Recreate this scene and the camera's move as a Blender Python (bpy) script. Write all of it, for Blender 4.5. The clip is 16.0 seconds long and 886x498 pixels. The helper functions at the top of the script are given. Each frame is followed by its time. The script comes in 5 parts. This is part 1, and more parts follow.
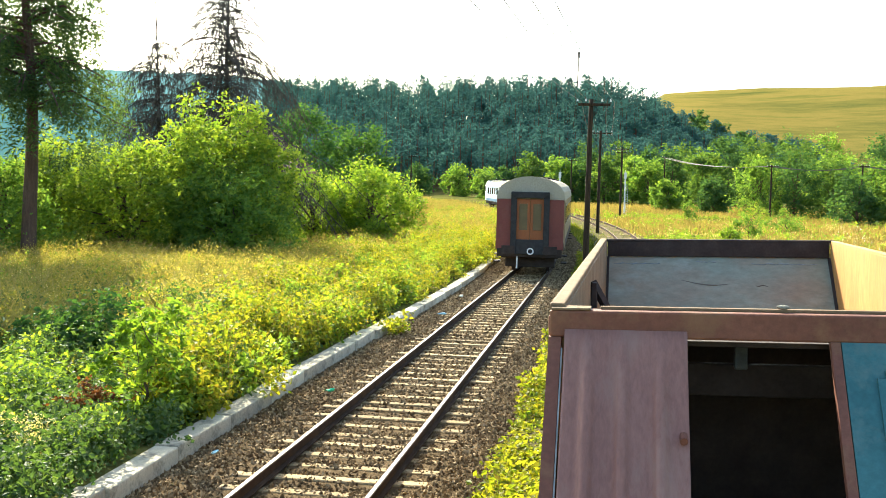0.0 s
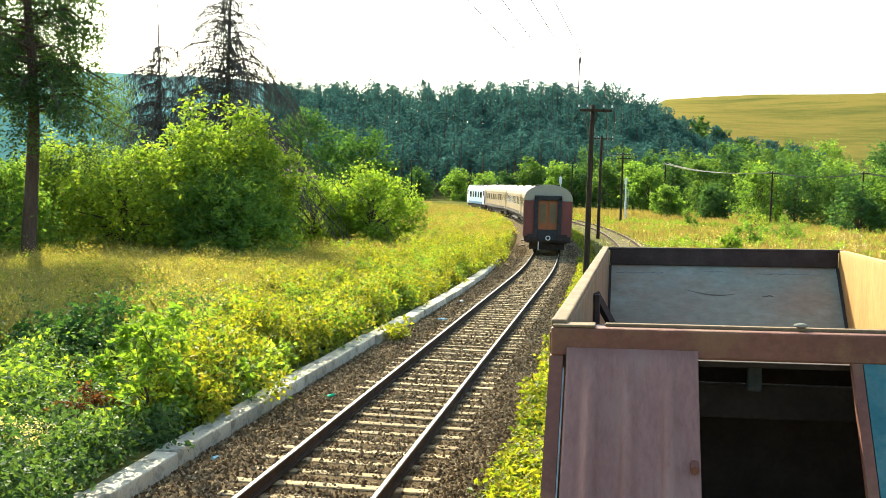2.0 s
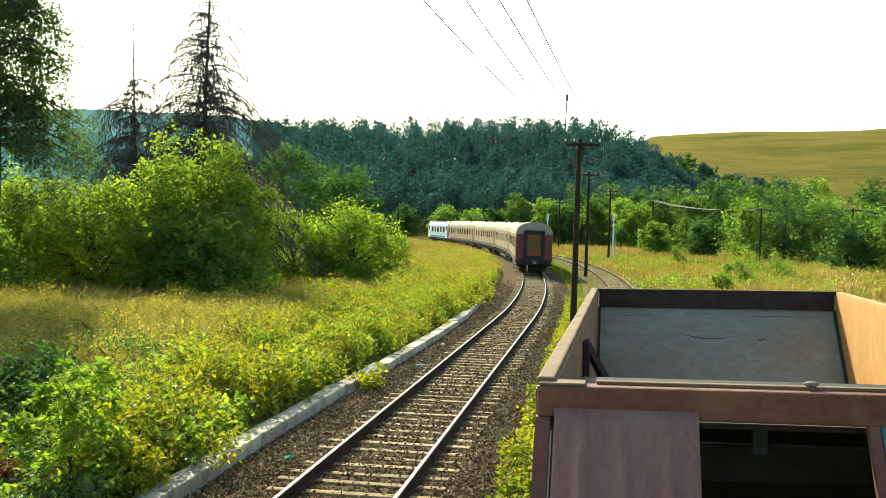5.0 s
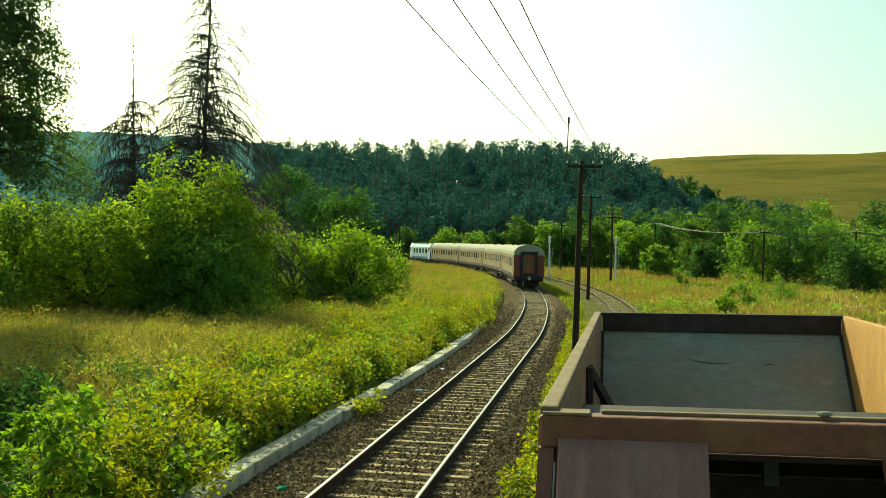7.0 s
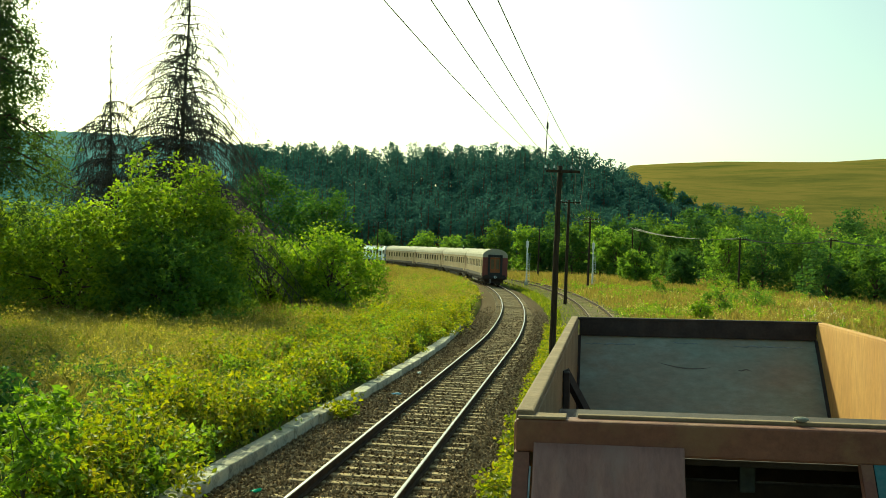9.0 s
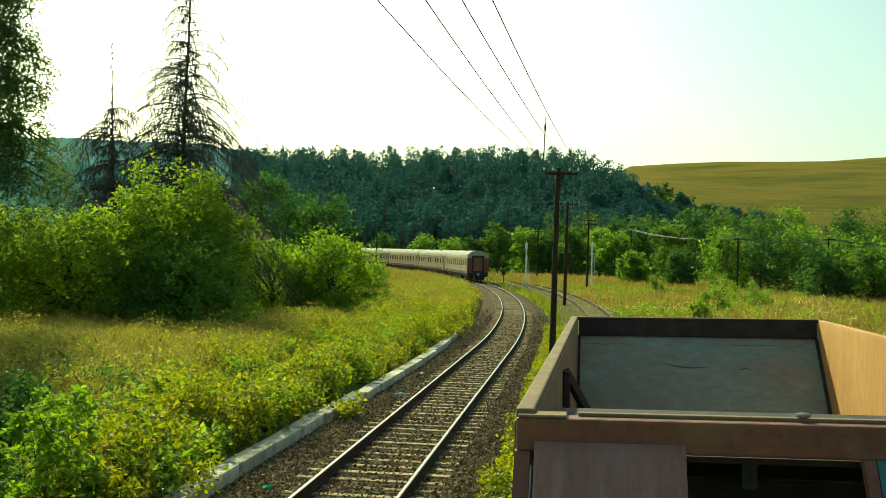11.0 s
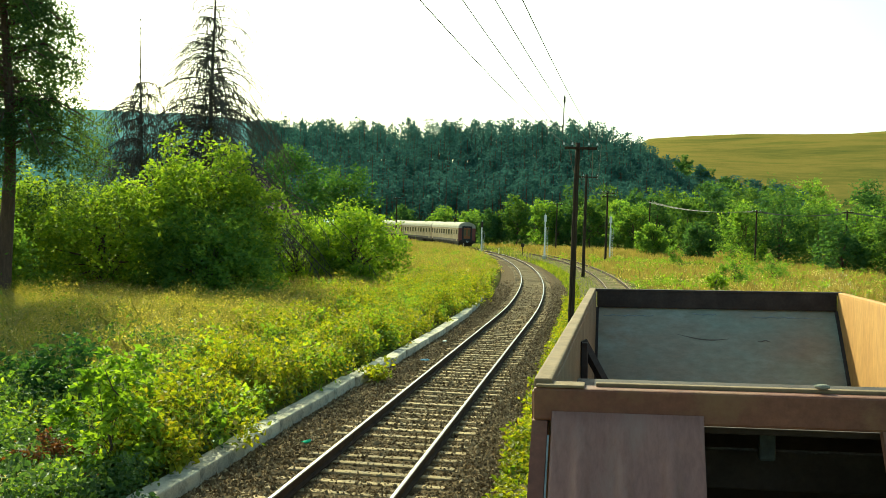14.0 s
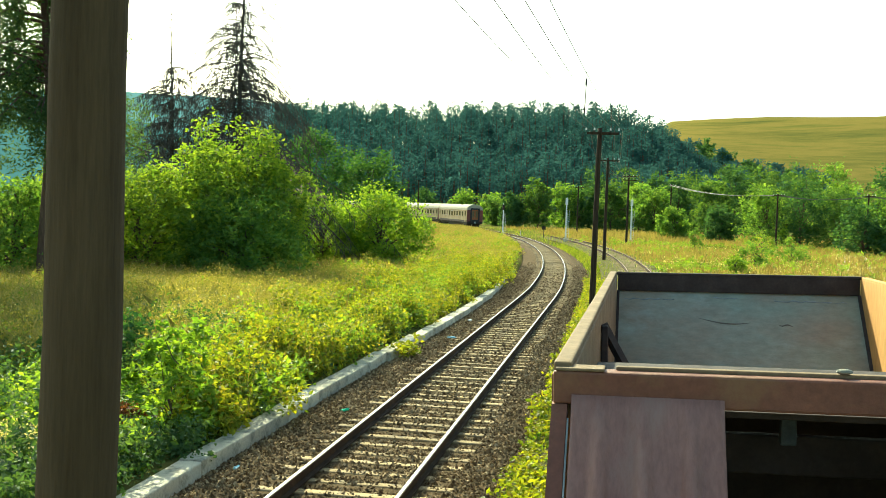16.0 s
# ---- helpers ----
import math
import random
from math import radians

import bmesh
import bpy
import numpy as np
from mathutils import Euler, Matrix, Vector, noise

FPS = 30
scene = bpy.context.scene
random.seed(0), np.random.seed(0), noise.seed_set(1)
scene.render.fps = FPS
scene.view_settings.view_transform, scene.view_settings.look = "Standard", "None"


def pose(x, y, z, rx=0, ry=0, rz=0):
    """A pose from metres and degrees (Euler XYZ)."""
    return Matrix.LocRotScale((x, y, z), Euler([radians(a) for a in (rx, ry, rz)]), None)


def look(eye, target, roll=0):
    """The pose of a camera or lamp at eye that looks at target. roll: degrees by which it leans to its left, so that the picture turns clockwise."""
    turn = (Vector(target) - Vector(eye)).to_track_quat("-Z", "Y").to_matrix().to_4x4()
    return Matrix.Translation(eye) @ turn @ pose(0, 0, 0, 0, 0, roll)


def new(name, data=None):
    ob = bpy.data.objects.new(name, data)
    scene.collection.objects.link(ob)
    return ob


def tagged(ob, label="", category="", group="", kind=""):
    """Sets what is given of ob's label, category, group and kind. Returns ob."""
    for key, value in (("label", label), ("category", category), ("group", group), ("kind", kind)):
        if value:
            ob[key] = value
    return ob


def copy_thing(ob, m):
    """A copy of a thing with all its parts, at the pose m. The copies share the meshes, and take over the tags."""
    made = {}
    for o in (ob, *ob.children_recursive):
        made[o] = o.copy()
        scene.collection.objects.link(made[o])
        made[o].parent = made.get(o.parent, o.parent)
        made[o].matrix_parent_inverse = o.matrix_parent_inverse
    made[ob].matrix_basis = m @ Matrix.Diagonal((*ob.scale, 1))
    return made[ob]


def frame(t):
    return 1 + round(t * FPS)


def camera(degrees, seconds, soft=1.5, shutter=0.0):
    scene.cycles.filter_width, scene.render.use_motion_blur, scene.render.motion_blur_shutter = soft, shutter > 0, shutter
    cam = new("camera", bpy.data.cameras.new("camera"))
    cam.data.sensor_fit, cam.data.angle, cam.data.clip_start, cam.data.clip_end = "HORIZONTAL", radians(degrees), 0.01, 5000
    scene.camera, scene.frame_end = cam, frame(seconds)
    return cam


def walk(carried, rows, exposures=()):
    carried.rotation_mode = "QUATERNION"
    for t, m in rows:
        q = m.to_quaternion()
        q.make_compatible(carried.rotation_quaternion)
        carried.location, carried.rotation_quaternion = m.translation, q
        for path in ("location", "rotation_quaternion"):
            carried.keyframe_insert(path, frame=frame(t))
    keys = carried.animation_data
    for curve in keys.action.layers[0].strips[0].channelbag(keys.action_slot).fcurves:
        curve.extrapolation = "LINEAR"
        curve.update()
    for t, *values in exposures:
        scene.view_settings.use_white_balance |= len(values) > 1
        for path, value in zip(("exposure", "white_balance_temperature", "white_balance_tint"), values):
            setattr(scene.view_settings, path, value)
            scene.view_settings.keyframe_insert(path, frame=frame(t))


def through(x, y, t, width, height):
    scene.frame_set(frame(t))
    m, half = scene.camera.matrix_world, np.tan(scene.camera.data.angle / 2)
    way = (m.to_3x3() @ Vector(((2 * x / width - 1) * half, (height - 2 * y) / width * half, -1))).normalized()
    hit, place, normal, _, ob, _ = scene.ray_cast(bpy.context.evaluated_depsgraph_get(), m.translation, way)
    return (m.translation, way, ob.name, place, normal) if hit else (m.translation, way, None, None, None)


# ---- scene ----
cam = camera(45.27, 16.0, soft=0.7)

# seconds, across the track, along it, height, yaw, pitch, roll
EYE = [
    (0.0, 0.06, -2.08, 3.45, 8.83, -3.22, 1.44),
    (0.5, 0.06, -2.08, 3.46, 8.79, -3.17, 1.60),
    (1.0, 0.05, -2.08, 3.46, 8.89, -3.06, 1.72),
    (1.5, 0.04, -2.08, 3.47, 8.70, -3.18, 1.77),
    (2.0, 0.03, -2.05, 3.47, 8.84, -2.98, 1.75),
    (2.5, 0.03, -1.82, 3.48, 8.71, -2.36, 1.74),
    (3.0, 0.03, -1.52, 3.48, 8.44, -2.04, 1.90),
    (3.5, 0.02, -1.19, 3.49, 8.13, -1.96, 1.71),
    (4.0, 0.02, -0.85, 3.50, 8.53, -1.78, 1.70),
    (6.5, 0.00, 0.30, 3.52, 7.75, 0.14, 1.80),
    (7.0, 0.00, 0.30, 3.52, 8.40, 0.22, 1.78),
    (7.5, 0.00, 0.30, 3.51, 8.68, 0.12, 2.03),
    (8.0, 0.00, 0.30, 3.51, 7.97, 0.21, 2.05),
    (8.5, 0.00, 0.30, 3.52, 7.63, 0.30, 2.19),
    (9.0, 0.00, 0.30, 3.51, 7.22, 0.47, 2.29),
    (11.5, 0.00, -0.39, 3.49, 7.21, 0.62, 1.70),
    (12.0, 0.00, -0.57, 3.49, 7.22, 0.35, 1.66),
    (12.5, 0.00, -0.76, 3.49, 7.38, 0.03, 1.80),
    (13.0, 0.00, -0.96, 3.48, 7.64, -0.24, 2.00),
    (13.5, 0.00, -1.20, 3.48, 7.80, -0.62, 2.00),
    (14.0, 0.00, -1.42, 3.48, 8.10, -0.92, 1.92),
    (14.5, 0.00, -1.69, 3.48, 8.32, -1.19, 1.96),
    (15.0, 0.00, -1.97, 3.48, 8.59, -1.45, 2.01),
    (15.5, 0.00, -2.31, 3.48, 8.88, -1.64, 2.09),
    (16.0, 0.00, -2.66, 3.48, 9.17, -1.90, 2.11),
]


def eye_pose(x, y, z, yaw, pitch, roll):
    return pose(x, y, z, 0, 0, yaw) @ pose(0, 0, 0, 90 + pitch) @ pose(0, 0, 0, 0, 0, roll)


EXPOSURES = [(0, 1.66, 6350, 2), (2, 1.50, 6350, -2), (4.2, 1.16, 6450, -6), (6.3, 0.52, 6750, -20), (7, 0.32, 7250, -30), (9.2, 0.31, 7250, -30), (12, 0.30, 7250, -30), (13, 0.48, 7050, -26), (14.5, 0.91, 6750, -21), (16, 1.18, 6550, -18)]
walk(cam, [(t, eye_pose(*r)) for t, *r in EYE], EXPOSURES)

# how far the open wagon has rolled along its siding
WAGON = [(0.0, -1.13), (0.5, -1.21), (1.0, -1.32), (1.5, -1.41), (2.0, -1.48), (2.5, -1.33), (3.0, -1.10), (3.5, -0.84), (4.0, -0.59), (6.5, 0.22), (7.0, 0.21), (7.5, 0.21), (8.0, 0.18), (8.5, 0.21), (9.0, 0.16), (11.5, -0.53), (12.0, -0.70), (12.5, -0.93), (13.0, -1.12), (13.5, -1.39), (14.0, -1.60), (14.5, -1.89), (15.0, -2.16), (15.5, -2.54), (16.0, -2.85)]
# where the rear end of the passenger train is along the main track
TRAIN = [(0, 42.5), (1.5, 55.5), (3.5, 73.0), (5, 83.0), (7, 97), (9, 119.5), (11, 141), (12.5, 156), (14.5, 172.5), (16, 182.5)]

# ---- light ----
SUN_AZ, SUN_EL = 31.0, 33.0      # degrees to the left of +y, above the horizon
world = bpy.data.worlds.new("world")
scene.world = world
world.use_nodes = True
wn = world.node_tree
sky = wn.nodes.new("ShaderNodeTexSky")
sky.sky_type = "NISHITA"
sky.sun_disc = False
sky.sun_elevation, sky.sun_rotation = radians(SUN_EL), radians(-SUN_AZ)
sky.air_density, sky.dust_density, sky.ozone_density = 1.0, 2.6, 1.0
wn.links.new(sky.outputs[0], wn.nodes["Background"].inputs[0])
wn.nodes["Background"].inputs[1].default_value = 0.125
sun_data = bpy.data.lights.new("sun", "SUN")
sun_data.energy, sun_data.angle, sun_data.color = 4.8, radians(0.6), (1.0, 0.87, 0.68)
sun = new("sun", sun_data)
sun.matrix_world = look((-60, 40, 40), (-60 + math.sin(radians(SUN_AZ)) * math.cos(radians(SUN_EL)), 40 - math.cos(radians(SUN_AZ)) * math.cos(radians(SUN_EL)), 40 - math.sin(radians(SUN_EL))))

rng = np.random.default_rng(7)


# ---- materials ----
def material(name):
    m = bpy.data.materials.new(name)
    m.use_nodes = True
    nt = m.node_tree
    return m, nt, nt.nodes["Principled BSDF"]


def node(nt, kind, **values):
    n = nt.nodes.new(kind)
    for key, value in values.items():
        n.inputs[key.replace("_", " ")].default_value = value
    return n


def ramp(nt, fac, stops):
    r = nt.nodes.new("ShaderNodeValToRGB")
    while len(r.color_ramp.elements) < len(stops):
        r.color_ramp.elements.new(0.5)
    for e, (p, c) in zip(r.color_ramp.elements, stops):
        e.position, e.color = p, (*c, 1)
    nt.links.new(fac, r.inputs[0])
    return r.outputs[0]


def coords(nt, kind="Object", scale=(1, 1, 1)):
    tc = nt.nodes.new("ShaderNodeTexCoord")
    mp = nt.nodes.new("ShaderNodeMapping")
    mp.inputs["Scale"].default_value = scale
    nt.links.new(tc.outputs[kind], mp.inputs[0])
    return mp.outputs[0]


def noise_tex(nt, vec, scale, detail=6.0, rough=0.6):
    n = node(nt, "ShaderNodeTexNoise", Scale=scale, Detail=detail, Roughness=rough)
    nt.links.new(vec, n.inputs["Vector"])
    return n.outputs["Fac"]


def mixed(nt, fac, a, b, mode="MIX"):
    m = nt.nodes.new("ShaderNodeMix")
    m.data_type, m.blend_type = "RGBA", mode
    for sock, v in ((m.inputs[0], fac), (m.inputs[6], a), (m.inputs[7], b)):
        if isinstance(v, (int, float)):
            sock.default_value = v
        elif isinstance(v, tuple):
            sock.default_value = (*v, 1)
        else:
            nt.links.new(v, sock)
    return m.outputs[2]


def bump(nt, bsdf, height, strength, distance):
    b = node(nt, "ShaderNodeBump", Strength=strength, Distance=distance)
    nt.links.new(height, b.inputs["Height"])
    nt.links.new(b.outputs[0], bsdf.inputs["Normal"])


def surface(name, base, second, scale, fine, rough=0.8, metal=0.0, relief=0.01, stain=None, stain_scale=1.5, stretch=(1, 1, 1), vary=0.0, shine=0.35):
    """Two colours mixed at one scale, grain at a finer one, and stains of a third colour."""
    m, nt, b = material(name)
    vec = coords(nt, "Object", stretch)
    big = noise_tex(nt, vec, scale)
    grain = noise_tex(nt, vec, fine, 8.0, 0.7)
    col = ramp(nt, big, [(0.32, base), (0.68, second)])
    col = mixed(nt, 0.35, col, ramp(nt, grain, [(0.3, (0.25, 0.25, 0.25)), (0.7, (0.8, 0.8, 0.8))]), "OVERLAY")
    if stain:
        spots = ramp(nt, noise_tex(nt, vec, stain_scale, 10.0, 0.7), [(0.52, (0, 0, 0)), (0.66, (1, 1, 1))])
        col = mixed(nt, spots, col, stain)
    if vary:
        oi = nt.nodes.new("ShaderNodeObjectInfo")
        col = mixed(nt, vary, col, ramp(nt, oi.outputs["Random"], [(0.0, (0.15, 0.15, 0.15)), (1.0, (0.85, 0.83, 0.8))]), "OVERLAY")
    nt.links.new(col, b.inputs["Base Color"])
    b.inputs["Roughness"].default_value, b.inputs["Metallic"].default_value = rough, metal
    b.inputs["Specular IOR Level"].default_value = shine
    bump(nt, b, grain, 0.6, relief)
    return m


def foliage(name, colours, through=0.45, rough=0.6, shine=0.3, glow=(2.05, 1.92, 0.75)):
    """Leaves that vary one by one and let the light through."""
    m, nt, b = material(name)
    geo = nt.nodes.new("ShaderNodeNewGeometry")
    stops = [(i / (len(colours) - 1), c) for i, c in enumerate(colours)]
    col = ramp(nt, geo.outputs["Random Per Island"], stops)
    patchy = noise_tex(nt, coords(nt, "Object"), 0.35, 3.0)
    col = mixed(nt, 0.5, col, ramp(nt, patchy, [(0.3, (0.3, 0.33, 0.3)), (0.7, (0.7, 0.68, 0.55))]), "OVERLAY")
    nt.links.new(col, b.inputs["Base Color"])
    b.inputs["Roughness"].default_value = rough
    b.inputs["Specular IOR Level"].default_value = shine
    tr = nt.nodes.new("ShaderNodeBsdfTranslucent")
    nt.links.new(mixed(nt, 1.0, col, glow, "MULTIPLY"), tr.inputs[0])
    mx = nt.nodes.new("ShaderNodeMixShader")
    mx.inputs[0].default_value = through
    nt.links.new(b.outputs[0], mx.inputs[1])
    nt.links.new(tr.outputs[0], mx.inputs[2])
    nt.links.new(mx.outputs[0], nt.nodes["Material Output"].inputs[0])
    return m


def ground_material():
    m, nt, b = material("ground_cover")
    vec = coords(nt, "Object")
    geo = nt.nodes.new("ShaderNodeNewGeometry")
    sep = nt.nodes.new("ShaderNodeSeparateXYZ")
    nt.links.new(geo.outputs["Position"], sep.inputs[0])
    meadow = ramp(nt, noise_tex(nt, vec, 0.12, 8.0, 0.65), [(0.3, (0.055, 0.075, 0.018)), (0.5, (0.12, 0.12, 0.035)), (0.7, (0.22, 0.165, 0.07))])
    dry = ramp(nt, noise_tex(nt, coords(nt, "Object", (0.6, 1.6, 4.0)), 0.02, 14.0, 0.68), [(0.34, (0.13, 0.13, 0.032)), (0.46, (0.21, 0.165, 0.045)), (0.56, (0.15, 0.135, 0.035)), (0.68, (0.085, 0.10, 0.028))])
    # wooded slopes: distance haze painted into the base colour as teal
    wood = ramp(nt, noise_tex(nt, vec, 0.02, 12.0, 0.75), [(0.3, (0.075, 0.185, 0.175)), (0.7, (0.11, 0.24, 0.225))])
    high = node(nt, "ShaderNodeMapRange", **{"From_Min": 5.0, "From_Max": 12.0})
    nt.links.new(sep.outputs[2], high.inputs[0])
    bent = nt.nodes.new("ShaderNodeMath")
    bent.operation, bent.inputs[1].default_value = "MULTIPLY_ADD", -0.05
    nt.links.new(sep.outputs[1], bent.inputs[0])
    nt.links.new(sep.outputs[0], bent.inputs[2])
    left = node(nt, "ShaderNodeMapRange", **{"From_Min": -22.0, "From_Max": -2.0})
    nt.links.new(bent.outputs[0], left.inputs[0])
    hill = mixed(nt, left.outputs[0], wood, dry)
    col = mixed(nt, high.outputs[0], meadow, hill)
    fine = noise_tex(nt, vec, 3.0, 8.0, 0.7)
    col = mixed(nt, 0.4, col, ramp(nt, fine, [(0.3, (0.25, 0.25, 0.25)), (0.7, (0.75, 0.75, 0.75))]), "OVERLAY")
    nt.links.new(col, b.inputs["Base Color"])
    b.inputs["Roughness"].default_value = 0.95
    b.inputs["Specular IOR Level"].default_value = 0.0
    bump(nt, b, fine, 0.3, 0.05)
    return m


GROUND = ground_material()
BALLAST = surface("ballast_bed", (0.075, 0.05, 0.026), (0.14, 0.10, 0.055), 6.0, 30.0, 0.95, relief=0.04, shine=0.03)
SIDING_BED = surface("overgrown_bed", (0.07, 0.075, 0.025), (0.14, 0.115, 0.05), 1.2, 14.0, 0.95, relief=0.03, shine=0.03)
STONE, _nt, _b = material("ballast_stone")
_g = _nt.nodes.new("ShaderNodeNewGeometry")
_nt.links.new(mixed(_nt, 0.4, ramp(_nt, _g.outputs["Random Per Island"], [(0, (0.08, 0.052, 0.026)), (0.55, (0.21, 0.15, 0.078)), (1, (0.44, 0.34, 0.20))]), ramp(_nt, noise_tex(_nt, coords(_nt), 0.8), [(0.3, (0.3, 0.28, 0.25)), (0.7, (0.65, 0.62, 0.58))]), "OVERLAY"), _b.inputs["Base Color"])
_b.inputs["Roughness"].default_value, _b.inputs["Specular IOR Level"].default_value = 0.9, 0.08
SLEEPER = surface("sleeper_concrete", (0.33, 0.245, 0.13), (0.43, 0.33, 0.185), 3.0, 40.0, 0.9, relief=0.01, stain=(0.22, 0.18, 0.13), stain_scale=4.0, vary=0.4, shine=0.1)
RAIL_SIDE = surface("rail_rust", (0.035, 0.023, 0.015), (0.07, 0.042, 0.026), 3.0, 40.0, 0.9, 0.0, 0.004, shine=0.1)
RAIL_TOP = surface("rail_polish", (0.33, 0.32, 0.30), (0.45, 0.44, 0.42), 2.0, 60.0, 0.33, 1.0, 0.0005)
RAIL_DULL = surface("rail_dull", (0.16, 0.105, 0.07), (0.25, 0.18, 0.125), 2.0, 60.0, 0.6, 0.4, 0.001)
CONCRETE = surface("kerb_concrete", (0.47, 0.44, 0.34), (0.61, 0.57, 0.44), 2.0, 45.0, 0.9, relief=0.025, stain=(0.26, 0.245, 0.19), stain_scale=3.0, vary=0.4)
POLE_WOOD = surface("pole_wood", (0.022, 0.016, 0.011), (0.065, 0.046, 0.03), 3.0, 26.0, 0.85, relief=0.01, stretch=(6, 6, 0.5), stain=(0.075, 0.055, 0.038), stain_scale=1.2, shine=0.12)
POLE_BROWN = surface("weathered_pole_wood", (0.062, 0.042, 0.021), (0.12, 0.083, 0.045), 1.6, 22.0, 0.85, relief=0.012, stretch=(7, 7, 0.35), stain=(0.036, 0.025, 0.014), stain_scale=0.8, shine=0.15)
IRON = surface("dark_iron", (0.03, 0.028, 0.026), (0.07, 0.055, 0.045), 6.0, 40.0, 0.7, 0.5, 0.003)
PORCELAIN = surface("porcelain", (0.6, 0.6, 0.58), (0.72, 0.72, 0.7), 8.0, 50.0, 0.25, 0.0, 0.0)
WIRE = surface("wire_metal", (0.10, 0.10, 0.10), (0.16, 0.15, 0.14), 2.0, 20.0, 0.6, 0.6, 0.0)
RUST_RED = surface("red_oxide_paint", (0.15, 0.056, 0.036), (0.205, 0.08, 0.05), 1.5, 24.0, 0.62, relief=0.004, stain=(0.23, 0.115, 0.06), stain_scale=2.0)
MAUVE = surface("faded_mauve_paint", (0.245, 0.115, 0.09), (0.31, 0.155, 0.122), 1.2, 18.0, 0.5, relief=0.003, stain=(0.33, 0.19, 0.15), stain_scale=1.6, stretch=(2.5, 1, 0.6))
TEAL = surface("faded_teal_paint", (0.035, 0.125, 0.135), (0.06, 0.175, 0.18), 1.8, 22.0, 0.5, relief=0.003, stain=(0.11, 0.19, 0.18), stain_scale=3.0)
# wall rust with the sunlight on it put into the orange
SUNLIT_RUST = surface("sunlit_wall_rust", (0.45, 0.225, 0.062), (0.54, 0.29, 0.09), 1.4, 20.0, 0.75, relief=0.004, stain=(0.42, 0.20, 0.08), stain_scale=2.2, stretch=(1, 1, 0.3))
GREY_INNER = surface("inner_end_grey", (0.29, 0.235, 0.175), (0.255, 0.295, 0.235), 1.3, 9.0, 0.8, relief=0.014, stain=(0.36, 0.38, 0.32), stain_scale=1.1, stretch=(0.7, 1, 1.6))
# Wall rust with its shade put into the colour; also brown rim strips.
BROWN_SHADED_RUST = surface("shaded_wall_rust", (0.17, 0.115, 0.062), (0.24, 0.165, 0.09), 1.4, 20.0, 0.85, relief=0.006, stain=(0.29, 0.21, 0.13), stain_scale=2.2)
SCUFF = surface("pale_scuff", (0.17, 0.19, 0.19), (0.30, 0.32, 0.315), 7.0, 40.0, 0.7)
DENT_GREY = surface("dent_edge", (0.13, 0.11, 0.09), (0.17, 0.155, 0.13), 6.0, 30.0, 0.8)
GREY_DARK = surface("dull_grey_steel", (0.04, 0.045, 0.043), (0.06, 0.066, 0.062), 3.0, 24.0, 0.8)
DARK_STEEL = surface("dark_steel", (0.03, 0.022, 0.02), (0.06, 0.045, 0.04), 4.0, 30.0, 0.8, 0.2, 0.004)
CREAM = surface("coach_cream", (0.28, 0.215, 0.125), (0.34, 0.265, 0.16), 0.8, 20.0, 0.85, relief=0.002, stain=(0.42, 0.34, 0.24), stain_scale=1.4, stretch=(1, 1, 0.4), shine=0.08)
COACH_RED = surface("coach_red", (0.15, 0.036, 0.034), (0.20, 0.055, 0.046), 1.0, 20.0, 0.45, relief=0.002, stain=(0.18, 0.06, 0.05))
ROOF_GREY = surface("coach_roof", (0.35, 0.325, 0.25), (0.43, 0.40, 0.32), 1.0, 16.0, 0.8, relief=0.003, stain=(0.36, 0.33, 0.27), stain_scale=1.0, shine=0.1)
RUBBER = surface("gangway_rubber", (0.02, 0.02, 0.022), (0.04, 0.04, 0.042), 6.0, 40.0, 0.75, relief=0.004)
DOOR_ORANGE = surface("orange_door", (0.25, 0.08, 0.027), (0.32, 0.105, 0.035), 2.0, 30.0, 0.5, relief=0.002)
# door glass with its dull olive reflection painted as base colour
PANE_REFLECTION = surface("reflection_pane", (0.11, 0.085, 0.042), (0.15, 0.11, 0.052), 3.0, 30.0, 0.3)
GLASS, _nt, _b = material("dark_window_glass")
_b.inputs["Base Color"].default_value = (0.02, 0.024, 0.026, 1)
_b.inputs["Roughness"].default_value = 0.08
WHITE = surface("white_paint", (0.70, 0.72, 0.72), (0.80, 0.81, 0.80), 2.0, 30.0, 0.5, relief=0.002, stain=(0.5, 0.5, 0.47))
PALE_BLUE = surface("pale_blue_paint", (0.42, 0.60, 0.72), (0.52, 0.68, 0.78), 1.0, 20.0, 0.45, relief=0.002, stain=(0.4, 0.45, 0.46))
BLUE = surface("blue_paint", (0.05, 0.16, 0.32), (0.08, 0.22, 0.40), 1.0, 20.0, 0.45, relief=0.002)
BARK = surface("bark", (0.06, 0.045, 0.032), (0.12, 0.085, 0.06), 5.0, 22.0, 0.95, relief=0.03, stretch=(3, 3, 0.6))
PINE_BARK = surface("pine_bark", (0.075, 0.045, 0.032), (0.13, 0.08, 0.055), 4.0, 18.0, 0.95, relief=0.03, stretch=(3, 3, 0.6))
DEAD_WOOD = surface("dead_wood", (0.06, 0.05, 0.042), (0.11, 0.095, 0.08), 4.0, 20.0, 0.9, relief=0.01)
ROOF_TILE = surface("old_roof_tile", (0.17, 0.095, 0.065), (0.26, 0.16, 0.11), 1.5, 12.0, 0.9, relief=0.02, stain=(0.20, 0.17, 0.13))
PLASTER = surface("plaster", (0.26, 0.24, 0.20), (0.34, 0.31, 0.26), 0.8, 14.0, 0.9, relief=0.01)
DIRT = surface("dirt_road", (0.36, 0.32, 0.25), (0.46, 0.42, 0.34), 0.5, 8.0, 0.95, relief=0.03)
